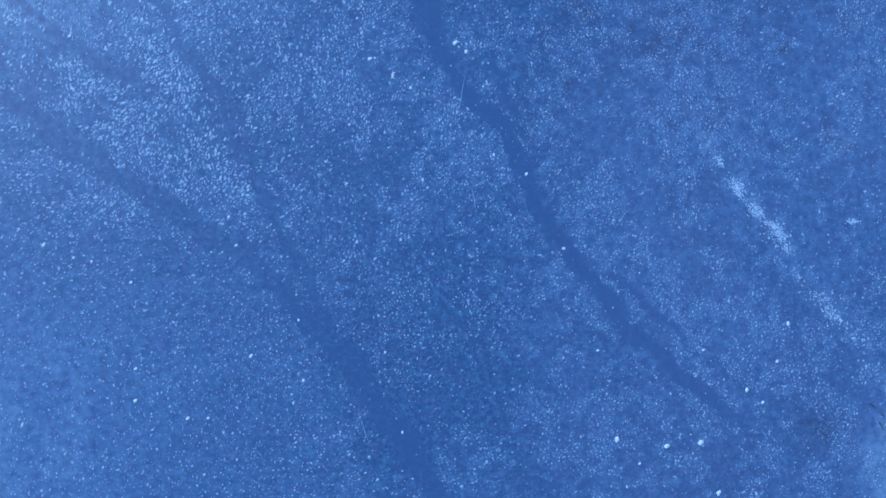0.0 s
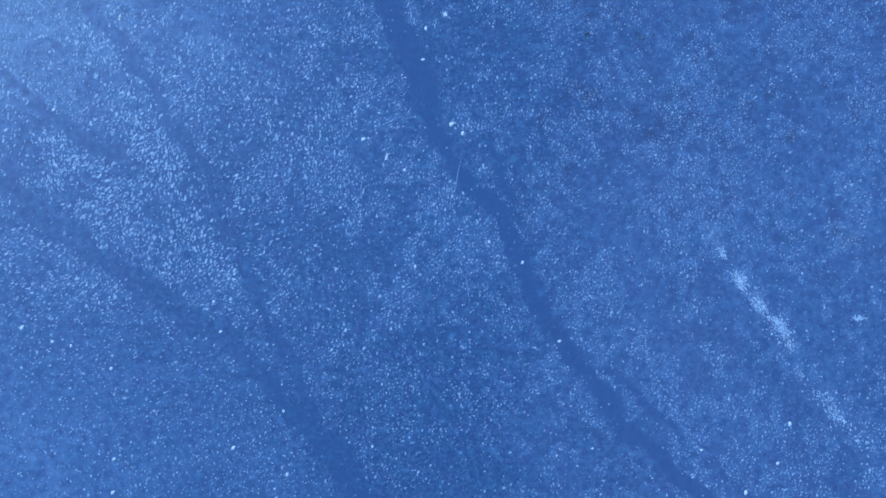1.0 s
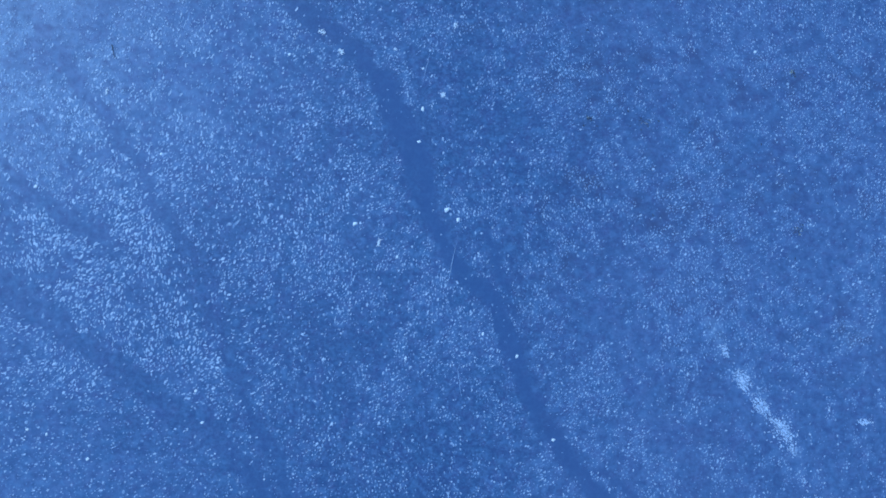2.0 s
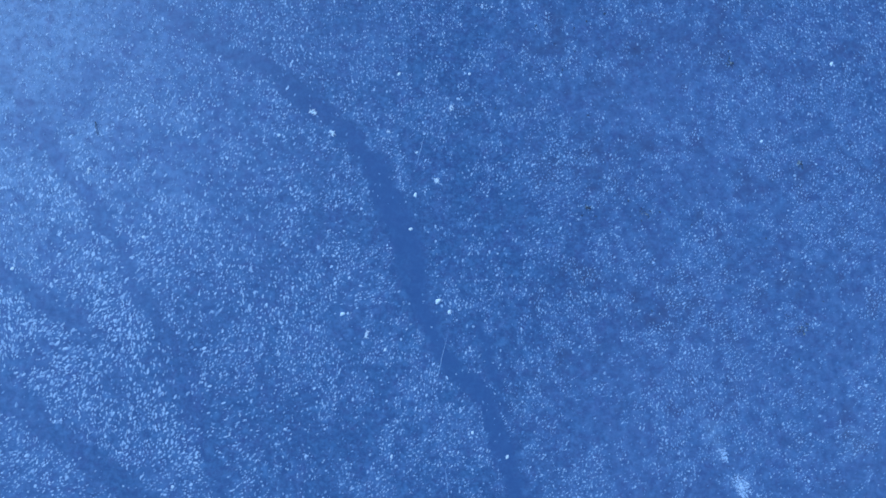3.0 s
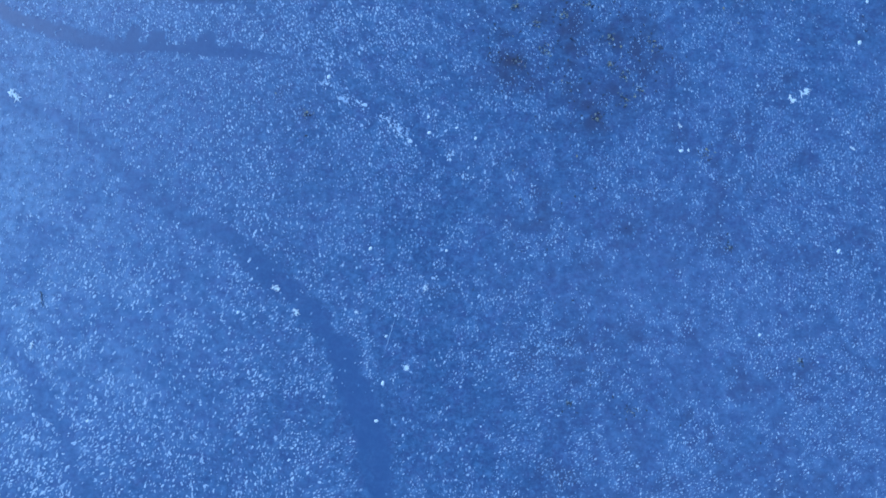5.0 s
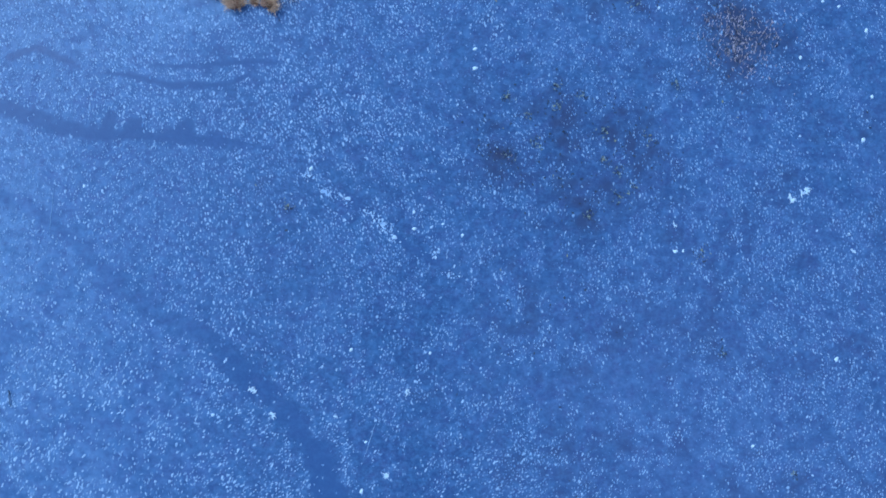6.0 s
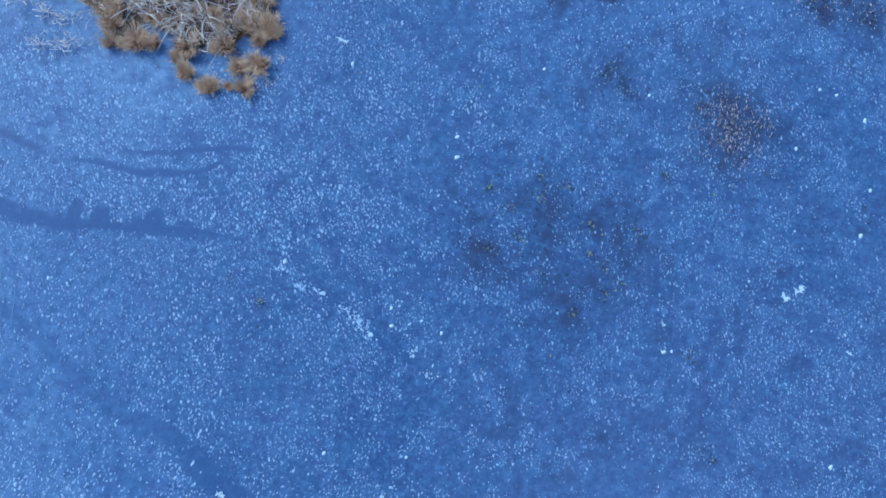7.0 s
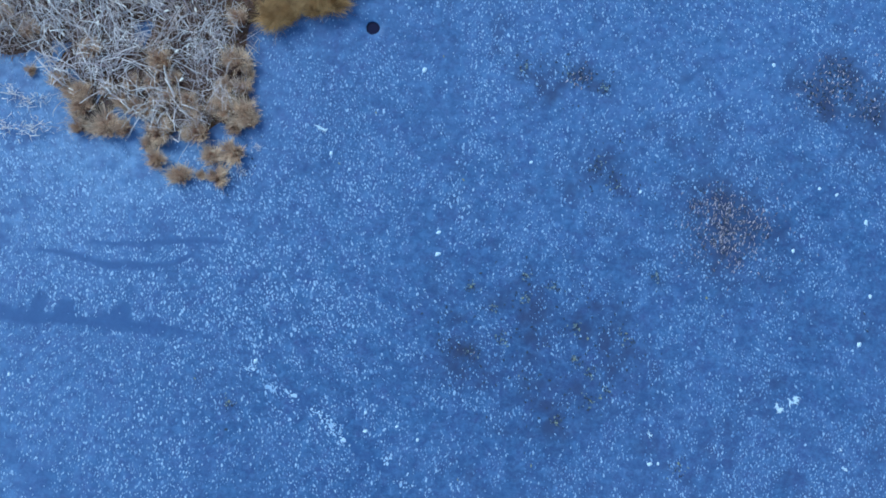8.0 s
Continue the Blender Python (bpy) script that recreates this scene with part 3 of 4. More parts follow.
# ---- frost patches and snow lumps ----
def build_frost_patches():
    rng = np.random.default_rng(11)
    spots = [(5.3, 2.1, .12, 30, -1.0), (5.62, 1.6, .2, 90, -.95), (5.95, 1.16, .2, 90, -.85), (6.3, .78, .26, 150, -.8), (6.47, .45, .12, 22, -1.2), (6.7, -.1, .14, 10, -1.0),
             (7.02, -.48, .2, 26, -.9), (7.26, -.78, .24, 50, -.9), (7.7, -1.2, .28, 26, -.9), (-1.66, 11.1, .13, 14, -.2), (-1.28, 10.86, .11, 22, -.2), (-1.0, 10.78, .13, 18, -.4),
             (-.62, 10.62, .06, 8, -1.2), (-.4, 10.48, .16, 44, -.7), (-.2, 10.33, .14, 20, -1.0), (0.58, 10.08, .1, 12, .6), (.85, 9.75, .16, 16, .2), (7.78, .95, .11, 30, 0.), (2.15, 7.5, .24, 30, -.9), (2.36, 7.14, .26, 38, -.9), (2.3, 8.8, .3, 20, .3), (4.1, 4.1, .35, 32, -.6), (1.95, 8.6, .2, 12, .9)]
    for some, label in ((spots[:9], "long ragged streak of pale frost crystals on ice"), (spots[9:17], "broken row of pale frost crust along a crack"), (spots[17:18], "small round patch of pale frost on ice"), (spots[18:], "feathery fan of thin frost crystals on dark ice")):
        x, y, length = [], [], []
        for px, py, r, count, way in some:
            fan = some == spots[18:]
            count = int(count * (2 if fan else 1.5 if some == spots[9:17] else 3))
            u, v = rng.normal(0, r * 0.58, count), rng.normal(0, r * (0.5 if fan else 0.3), count)
            x.append(px + u * math.cos(way) - v * math.sin(way))
            y.append(py + u * math.sin(way) + v * math.cos(way))
            length.append(rng.lognormal(math.log(0.034 if some == spots[9:17] else 0.024), 0.4, count))
        x, y, length = np.concatenate(x), np.concatenate(y), np.concatenate(length)
        k = len(x)
        me = flecks_mesh("frost_crust", x, y, length, length * rng.uniform(.3, .8, k), rng.normal(2.0, 0.8, k), rng.uniform(.002, .009, k), FROST, rng, 0.003, 6, rng.uniform(0.0, 0.6, k) if fan else rng.uniform(0.2, 0.95, k))
        tagged(new("frost_crust", me), label, "frost", kind="stuff")


build_frost_patches()


def lump_mesh(seed, ragged=0.55, fine=2):
    bm = bmesh.new()
    bmesh.ops.create_icosphere(bm, subdivisions=fine, radius=0.5)
    for v in bm.verts:
        d = max(0.15, 1 + ragged * noise.noise(v.co * 2.3 * fine / 2 + Vector((seed * 7.1, 0, 0))))
        v.co = Vector((v.co.x * d, v.co.y * d * 0.75, max(v.co.z, -0.15) * 0.45 * d + 0.07))
    me = bpy.data.meshes.new("snow_lump")
    bm.to_mesh(me)
    bm.free()
    me.materials.append(SNOW)
    me.shade_smooth()
    return me


LUMPS_SOUTH = [(.32, 4.42, .12), (.53, 4.25, .1), (-1.3, 4.11, .1), (-.53, 3.55, .07), (1.64, 1.88, .08), (2.31, .47, .08), (1.03, 2.25, .07), (-3.44, -1.45, .09), (-5.5, -2.23, .09),
               (-4.55, -2.55, .09), (3.19, -3.01, .13), (4.1, -3.14, .12), (4.72, -3.09, .13), (5.0, -3.98, .11), (4.84, -1.42, .07), (6.2, -1.64, .08), (6.44, -.95, .1), (5.61, -2.15, .1),
               (5.89, -2.38, .08), (-7.26, .6, .1), (-6.71, .36, .07), (-6.38, .29, .07), (-3.75, .57, .07), (-5.65, -.1, .08), (-5.51, -1.66, .08), (-6.96, 4.56, .09), (-.31, 1.78, .06)]
LUMPS_MIDDLE = [(-.7, -2.84, .06), (-4.19, -2.55, .07), (-2.49, -1.9, .08), (-7.49, -2.62, .06), (3.59, -3.44, .07), (2.89, -1.41, .06), (-2.59, -.81, .06), (-1.01, -1.41, .06), (-3.9, 1.1, .07),
                (-.2, 7.0, .06), (-.18, 6.24, .09), (-.22, 5.64, .08), (-.6, 8.4, .08), (.18, 10.43, .085), (.96, 10.41, .07), (.63, 10.56, .06), (.14, 10.7, .07), (-1.6, 11.22, .09), (.65, 8.48, .06),
                (-5.18, 10.53, .07), (-2.63, 7.16, .07), (-4.8, 5.23, .07), (7.15, 9.08, .09), (5.9, 7.58, .07)]
LUMPS_NORTH = [(.87, 13.19, .1), (.84, 13.52, .09), (.27, 16.01, .1), (6.26, 14.0, .08), (3.83, 14.58, .07), (5.69, 16.88, .08), (7.34, 14.59, .09), (6.58, 15.02, .07), (6.85, 14.96, .07),
               (2.1, 14.8, .07), (4.43, 10.53, .09), (7.5, 13.47, .08), (7.39, 12.72, .1), (-.97, 14.5, .08), (4.55, 10.55, .06)]
# Ragged scraps of snow: x, y, size.
SCRAPS = [(-2.07, 7.61, .17), (-1.71, 7.26, .15), (.17, 6.52, .16), (-6.76, 10.39, .27), (-.87, 3.79, .14), (-5.86, 6.33, .13), (6.48, 11.75, .22), (6.25, 11.61, .18), (7.32, 10.86, .1), (4.38, 10.96, .09), (7.24, 11.13, .07), (-1.17, 14.86, .16), (.35, 7.83, .13), (-.72, 7.34, .09)]


def build_lumps():
    rng = random.Random(5)
    meshes = [lump_mesh(s) for s in range(5)]
    for x, y, size in LUMPS_SOUTH + LUMPS_MIDDLE + LUMPS_NORTH:
        ob = new("snow_lump", meshes[rng.randrange(5)])
        ob.matrix_world = pose(x, y, 0.0, 0, 0, rng.uniform(20, 100)) @ Matrix.Diagonal((size * 0.85, size * 0.85, size * 0.5, 1))
        tagged(ob, "small white lump of frozen snow on the ice", "snow", "snow lumps on the ice")
    for x, y, size in SCRAPS:
        r = np.random.default_rng(round(abs(x) * 100))
        heading = r.uniform(0, 6.28) + np.cumsum(r.normal(0, 0.8, 6))
        spine = np.cumsum(np.stack([np.cos(heading), np.sin(heading)], -1) * size / 7, 0)
        spine = spine - spine.mean(0)
        # short tapered needles leaving the spine on every side
        k, m = 34, 5
        t, w = np.linspace(0, 1, m), r.uniform(0, 6.28, k)
        reach = size * np.clip(r.lognormal(math.log(0.2), 0.5, k), 0.08, 0.55)
        start = spine[r.integers(0, 6, k)] + r.normal(0, 0.04 * size, (k, 2))
        w = w[:, None] + r.normal(0, 0.5, k)[:, None] * t
        line = np.stack([start[:, :1] + np.cos(w) * reach[:, None] * t, start[:, 1:] + np.sin(w) * reach[:, None] * t, np.full((k, m), 0.01)], -1)
        thick = size * r.uniform(0.03, 0.085, k)[:, None] * (1.0 - 0.8 * t)[None]
        v, f, _ = tube_arrays(line, thick, 6)
        v[:, 2] = 0.004 + 0.4 * np.maximum(v[:, 2], 0)
        ob = new("snow_scrap", mesh_of("snow_scrap", v, f, SNOW, True))
        ob.location = (x, y, 0)
        tagged(ob, "ragged white scrap of snow frozen onto the ice", "snow", "snow scraps on the ice")


build_lumps()


def build_hairlines():
    rng = np.random.default_rng(17)
    for (ax, ay), (bx, by) in (((.51, 3.82), (.38, 3.06)), ((.61, 1.65), (.68, 1.17)), ((-1.48, -2.53), (-1.28, -3.08)), ((-5.71, 6.72), (-5.58, 6.3)), ((-5.66, 10.49), (-5.6, 9.65)), ((-.08, 7.3), (-.2, 6.75))):
        s = np.linspace(0, 1, 9)
        line = np.stack([ax + (bx - ax) * s + rng.normal(0, 0.004, 9), ay + (by - ay) * s, np.full(9, 0.002)], -1)[None]
        v, f, _ = tube_arrays(line, 0.005 * np.sin(np.linspace(0.2, 2.9, 9))[None], 5)
        v[:, 2] = np.maximum(v[:, 2], 0.0015)
        tagged(new("hairline_crack", mesh_of("hairline_crack", v, f, FROST, tone=np.full(len(v), 0.25))), "thin pale hairline crack healed in the ice", "ice crack", "hairline cracks")


build_hairlines()


def build_twigs():
    """Short dark bits of stalk frozen in."""
    rng = np.random.default_rng(19)
    for (ax, ay), (bx, by), thick in (((-5.84, 7.2), (-5.76, 6.95), .008), ((7.86, -2.42), (7.97, -2.5), .012), ((8.02, -2.75), (8.1, -2.9), .012), ((8.06, -2.6), (8.12, -2.68), .01)):
        s = np.linspace(0, 1, 8)
        line = np.stack([ax + (bx - ax) * s + rng.normal(0, 0.01, 8), ay + (by - ay) * s, 0.008 + 0.012 * np.sin(3 * s)], -1)[None]
        v, f, along = tube_arrays(line, thick * (1 - 0.6 * s)[None] * rng.uniform(0.7, 1.2, (1, 8)), 6)
        tagged(new("twig", mesh_of("twig", v, f, LEAF_DARK, True, along=along)), "short dark twig frozen into the pale ice", "twig", "twigs in the ice")


build_twigs()


# ---- leaves and weed frozen in ----
def leaves_mesh(name, x, y, length, mat, rng, z0=0.004, curl=0.5, wide=1.0, turn=2.0):
    """Small curled leaves: a bent lozenge with a midrib fold each."""
    k = len(x)
    angle = rng.normal(1.5, turn, k)
    w = length * rng.uniform(0.13, 0.3, k) * wide
    u = np.stack([-.5 * length, -.12 * length, -.12 * length, -.1 * length, .22 * length, .22 * length, .24 * length, .5 * length], -1)
    v = np.stack([0 * w, -.5 * w, 0 * w, .5 * w, -.4 * w, 0 * w, .4 * w, 0 * w], -1)
    lift = curl * np.abs(v) * rng.uniform(0.3, 1.4, (k, 1)) + curl * 0.4 * rng.uniform(0, 1, (k, 1)) * np.maximum(u, 0)
    c, s = np.cos(angle)[:, None], np.sin(angle)[:, None]
    verts = np.stack([x[:, None] + c * u - s * v, y[:, None] + s * u + c * v, z0 + lift], -1).reshape(-1, 3)
    pattern = [(0, 1, 2), (0, 2, 3), (1, 4, 5), (1, 5, 2), (2, 5, 6), (2, 6, 3), (4, 7, 5), (5, 7, 6)]
    faces = (np.array(pattern)[None] + 8 * np.arange(k)[:, None, None]).reshape(-1, 3)
    along = np.broadcast_to(np.array([0, .3, .3, .3, .7, .7, .7, 1.0])[None], (k, 8)).reshape(-1)
    return mesh_of(name, verts, faces, mat, along=along)


def build_litter():
    rng = np.random.default_rng(21)
    groups = ((LITTER[:6], 640, "leaf_litter", "heap of small brown leaves frozen into the ice"), (LITTER[6:7], 70, "leaf_litter", "dark clot of dead leaves frozen into ice"),
              (LITTER[7:11], 420, "leaf_litter", "loose scatter of brown leaves frozen into ice"), (LITTER[11:], 9, "leaf_litter", "sparse scatter of dull brown leaves under frost"))
    for spots, count, name, label in groups:
        pick = rng.choice(len(spots), count, p=np.array([r * r for *_, r in spots]) / sum(r * r for *_, r in spots))
        p = np.array(spots)[pick]
        x, y = p[:, 0] + rng.normal(0, 0.62, count) * p[:, 2], p[:, 1] + rng.normal(0, 0.62, count) * p[:, 2]
        half = count * 7 // 10 if len(spots) == 6 else count * 3 // 10
        me = leaves_mesh(name, x[:half], y[:half], rng.uniform(0.03, 0.07, half), LEAF_BROWN, rng, curl=1.1, turn=0.6)
        tagged(new(name, me), label, "leaves", kind="stuff")
        # dark leaf bits, which also put the shadow between pale leaves in as colour
        me = leaves_mesh("rotten_leaves", x[half:], y[half:], rng.uniform(0.02, 0.05, count - half), LEAF_DARK, rng, curl=1.1, turn=1.2, wide=1.5)
        tagged(new("rotten_leaves", me), "dark leaf bits standing for shadow among frozen leaf litter", "leaves", kind="stuff")
    # single leaves strewn wide round the heaps
    count = 210
    centre = np.array([(5.2, 14.3), (5.35, 14.1), (6.75, 16.7)])[rng.integers(0, 3, count)]
    x, y = centre[:, 0] + rng.normal(0, 0.5, count), centre[:, 1] + rng.normal(0, 0.38, count)
    me = leaves_mesh("strewn_leaves", x, y, rng.uniform(0.025, 0.06, count), LEAF_BROWN, rng, curl=1.1, turn=0.6)
    tagged(new("strewn_leaves", me), "single brown leaves strewn thinly over the ice", "leaves", kind="stuff")
    spots = np.array(WEED + LITTER[:2] + LITTER[3:4] + LITTER[7:8] + WEED_SOUTH)
    count = 420
    share = spots[:, 2] ** 2
    share[-len(WEED_SOUTH):] *= 0.3
    pick = rng.choice(len(spots), count, p=share / share.sum())
    p = spots[pick]
    x, y = p[:, 0] + rng.normal(0, 0.7, count) * p[:, 2], p[:, 1] + rng.normal(0, 0.7, count) * p[:, 2]
    me = leaves_mesh("frozen_weed", x, y, rng.uniform(0.02, 0.06, count), LEAF_DARK, rng, wide=1.9)
    tagged(new("frozen_weed", me), "dark bits of pondweed frozen into the ice", "pondweed", kind="stuff")


build_litter()

LEAVES = [(1.44, 12.77), (1.8, 12.54), (2.24, 12.71), (2.33, 12.66), (3.12, 11.91), (3.44, 11.33), (3.58, 11.39), (2.98, 10.94), (2.33, 11.55), (2.05, 12.15), (1.44, 12.24), (3.15, 12.35),
          (3.29, 12.24), (3.86, 12.4), (1.1, 14.38), (.53, 16.27), (-.38, 15.23), (-.82, 14.36), (3.89, 12.32), (5.01, 13.1), (5.28, 12.86), (2.68, 10.27), (1.63, 9.92), (4.85, 10.6), (-2.45, 10.85), (-1.89, 10.59)]


def build_leaves():
    rng = np.random.default_rng(31)
    for x, y in LEAVES:
        me = leaves_mesh("fallen_leaf", np.zeros(1), np.zeros(1), rng.uniform(0.035, 0.062, 1), LEAF_YELLOW, rng, curl=0.35, wide=2.4)
        ob = new("fallen_leaf", me)
        ob.location = (x, y, 0)
        tagged(ob, "dull yellow-green fallen leaf frozen onto the ice", "leaf", "fallen leaves on the ice")


build_leaves()

# Tufts of pondweed just under the surface: x, y, spread.
PONDWEED = [(1.45, 12.77, .08), (1.82, 12.5, .06), (2.26, 12.74, .11), (2.7, 12.95, .07), (3.1, 12.38, .09), (3.88, 12.3, .13), (3.4, 11.72, .09), (3.42, 11.32, .12), (1.55, 11.82, .1), (2.0, 12.05, .1),
            (3.14, 11.9, .06), (3.66, 11.5, .1), (2.95, 10.95, .08), (1.82, 16.28, .1), (2.53, 16.29, .12), (3.09, 16.14, .08), (3.14, 14.93, .12), (3.42, 14.62, .12), (4.21, 13.31, .07), (2.24, 13.05, .05),
            (-1.9, 10.55, .07), (4.85, 10.5, .12), (5.29, 8.96, .09), (3.87, 6.16, .08), (6.64, 4.3, .09), (6.93, -2.88, .15), (6.6, 7.2, .06), (2.85, 6.2, .06)]


def build_pondweed():
    rng = np.random.default_rng(33)
    for x, y, r in PONDWEED:
        ob = new("pondweed_tuft")
        ob.location = (x, y, 0)
        for name, mat, k, wide in (("dark_leaves", LEAF_DARK, 18, 1.5), ("pale_leaves", LEAF_OLIVE, 9, 2.2)):
            if name == "pale_leaves" and y < 9:
                k = 3
            me = leaves_mesh(name, rng.normal(0, r * 0.6, k), rng.normal(0, r * 0.6, k), rng.uniform(0.02, 0.055, k), mat, rng, 0.003, 0.5, wide)
            part(name, me, ob)
        tagged(ob, "small dark tuft of pondweed frozen just under the ice", "pondweed", "pondweed tufts in the ice")


build_pondweed()


# ---- the reed bed ----
def bed_height(x, y):
    s = inside(x, y, REED_BED) + 0.10 * (plan_noise(x, y, 0.22, 41, 2) - 0.5)
    for px, py, r in POOLS:
        s = np.minimum(s, np.hypot(x - px + 0.4 * (plan_noise(x, y, 0.2, 43) - .5), y - py + 0.4 * (plan_noise(x, y, 0.2, 44) - .5)) - r)
    return np.clip(-0.012 + 0.25 * s, -0.05, 0.07) + 0.03 * (plan_noise(x, y, 0.12, 42, 2) - 0.5) * ramp(s, 0, 0.2)


def build_mat():
    step = 0.05
    gx, gy = np.arange(-9.6, -0.7, step), np.arange(13.9, 20.6, step)
    X, Y = np.meshgrid(gx, gy)
    z = bed_height(X, Y)
    n = len(gx)
    i, j = np.meshgrid(np.arange(n - 1), np.arange(len(gy) - 1))
    top = np.maximum(np.maximum(z[:-1, :-1], z[1:, :-1]), np.maximum(z[:-1, 1:], z[1:, 1:]))
    a = (j * n + i)[top > -0.015]
    faces = np.stack([a, a + 1, a + n + 1, a + n], -1)
    used, back = np.unique(faces, return_inverse=True)
    verts = np.stack([X, Y, z], -1).reshape(-1, 3)[used]
    ob = new("reed_mat", mesh_of("reed_mat", verts, back.reshape(-1, 4), MAT, True))
    tagged(ob, "dark brown peaty mat of dead roots under the reeds", "peat", kind="structure")
    # short dead grass lying on the mat
    rng = np.random.default_rng(51)
    k = 60000
    x, y = rng.uniform(-9.4, -0.8, k), rng.uniform(13.9, 20.4, k)
    z = bed_height(x, y)
    keep = (z > 0.0) & (rng.uniform(0, 1, k) < np.where(y > 17.8, 0.25, 1.0))
    x, y, z = x[keep], y[keep], z[keep]
    k = len(x)
    turn = 2 * np.pi * plan_noise(x, y, 0.5, 52) * 1.5 + rng.normal(0, 0.8, k)
    way = np.stack([np.cos(turn), np.sin(turn), rng.uniform(0.1, 0.7, k)], -1)
    bend = np.stack([rng.normal(0, .25, k), rng.normal(0, .25, k), rng.uniform(-.7, -.1, k)], -1)
    v, f, along = ribbon_arrays(np.stack([x, y, z], -1), way, rng.uniform(0.07, 0.2, k), rng.uniform(0.006, 0.012, k), bend, rng, 3)
    ob = new("dead_grass", mesh_of("dead_grass", v, f, SHADED_MAT_GRASS, along=along))
    tagged(ob, "matted rusty-brown dead grass covering the peat", "grass", kind="stuff")


build_mat()


def tussock_mesh(seed, radius, height, count, mat, width=0.009, upright=0.8):
    """Dead blades gathered in locks: upright in the middle, splayed and fallen at the rim."""
    rng = np.random.default_rng(seed)
    locks = max(14, count // 24)
    lr, lt = 0.62 * radius * rng.uniform(0, 1, locks) ** 0.6, rng.uniform(0, 2 * np.pi, locks)
    side = rng.uniform(0.9, 2.6)
    lean = 0.05 + 0.75 * (lr / (0.62 * radius)) * (0.75 + 0.35 * np.cos(lt - side)) + rng.normal(0, 0.16, locks)
    tall = rng.uniform(0.6, 1.2, locks)
    lt2 = lt + rng.normal(0, 0.55, locks)
    pick = rng.integers(0, locks, count)
    spread = 0.13 * radius
    base = np.stack([(lr * np.cos(lt))[pick] + rng.normal(0, spread, count), (lr * np.sin(lt))[pick] + rng.normal(0, spread, count), np.full(count, 0.015)], -1)
    t = lt2[pick] + rng.normal(0, 0.25, count)
    a = lean[pick] + rng.normal(0, 0.16, count)
    out = np.stack([np.cos(t), np.sin(t), np.zeros(count)], -1)
    # the whole tuft is combed over to one side
    combed = np.array([math.cos(side), math.sin(side), 0.0]) * rng.uniform(0.05, 0.3, (count, 1))
    way = out * np.sin(a)[:, None] + np.array([0, 0, 1.0]) * np.cos(a)[:, None] * upright + combed
    bend = out * rng.uniform(0.0, 0.4, (count, 1)) - np.array([0, 0, 1.0]) * rng.uniform(0.02, 0.35, (count, 1)) + rng.normal(0, 0.12, (count, 3))
    v, f, along = ribbon_arrays(base, way, height * tall[pick] * rng.uniform(0.6, 1.1, count), width * rng.uniform(0.6, 1.5, count), bend, rng, 4, 0.72)
    shade = np.repeat(rng.uniform(0, 1, locks)[pick], 10)
    return mesh_of("foliage", v, f, mat, along=along, lock=shade)


def root_mesh(seed, radius):
    bm = bmesh.new()
    bmesh.ops.create_icosphere(bm, subdivisions=2, radius=1.0)
    for v in bm.verts:
        d = 1 + 0.35 * noise.noise(v.co * 1.8 + Vector((seed, 0, 0)))
        v.co = Vector((v.co.x * radius * 0.4 * d, v.co.y * radius * 0.4 * d, max(v.co.z, -0.05) * radius * 0.25 * d))
    me = bpy.data.meshes.new("root_clump")
    bm.to_mesh(me)
    bm.free()
    me.materials.append(ROOT)
    me.shade_smooth()
    return me


def tussock(seed, radius, height, count, mat, name, label, group, width=0.009, upright=0.8):
    ob = new(name)
    tagged(part("foliage", tussock_mesh(seed, radius, height, count, mat, width, upright), ob), kind="stuff")
    part("root_clump", root_mesh(seed, radius), ob, "dark brown matted roots")
    return tagged(ob, label, "grass tussock", group)


EDGE_TUFTS = [(-3.15, 13.81, 1), (-2.62, 13.87, 0.89), (-2.86, 13.88, 0.44), (-2.74, 14.18, 1), (-2.44, 14.29, 1.11), (-3.58, 14.02, 0.89), (-3.76, 14.22, 0.72), (-3.59, 14.45, 1.11), (-3, 14.52, 1.06),
              (-3.18, 14.46, 0.61), (-4.39, 14.43, 1.17), (-4.16, 14.41, 0.83), (-4.57, 14.37, 0.72), (-4.81, 14.36, 0.83), (-4.82, 14.65, 1.06), (-4.82, 14.87, 1), (-5.04, 14.87, 0.72), (-5.24, 15.02, 0.78),
              (-5.38, 15.05, 0.44), (-5.73, 15.12, 0.5)]
INNER_TUFTS = [(-4.01, 14.77, 0.83), (-3.85, 14.7, 0.67), (-4.24, 14.84, 0.67), (-2.36, 14.9, 1.22), (-2.27, 14.79, 0.83), (-2.6, 14.92, 1), (-2.82, 14.94, 0.83), (-2.48, 14.67, 0.78), (-2.71, 15.06, 0.83),
               (-2.45, 15.3, 0.78), (-2.43, 15.53, 0.67), (-2.52, 15.71, 0.67), (-2.7, 15.31, 0.7), (-3.22, 14.97, 0.83), (-3.07, 14.85, 0.72), (-3.53, 15, 0.78), (-3.7, 14.85, 0.67),
               (-4.49, 14.97, 0.72), (-4.12, 15.11, 0.72), (-3.5, 15.29, 0.72), (-3.82, 15.15, 0.67)]


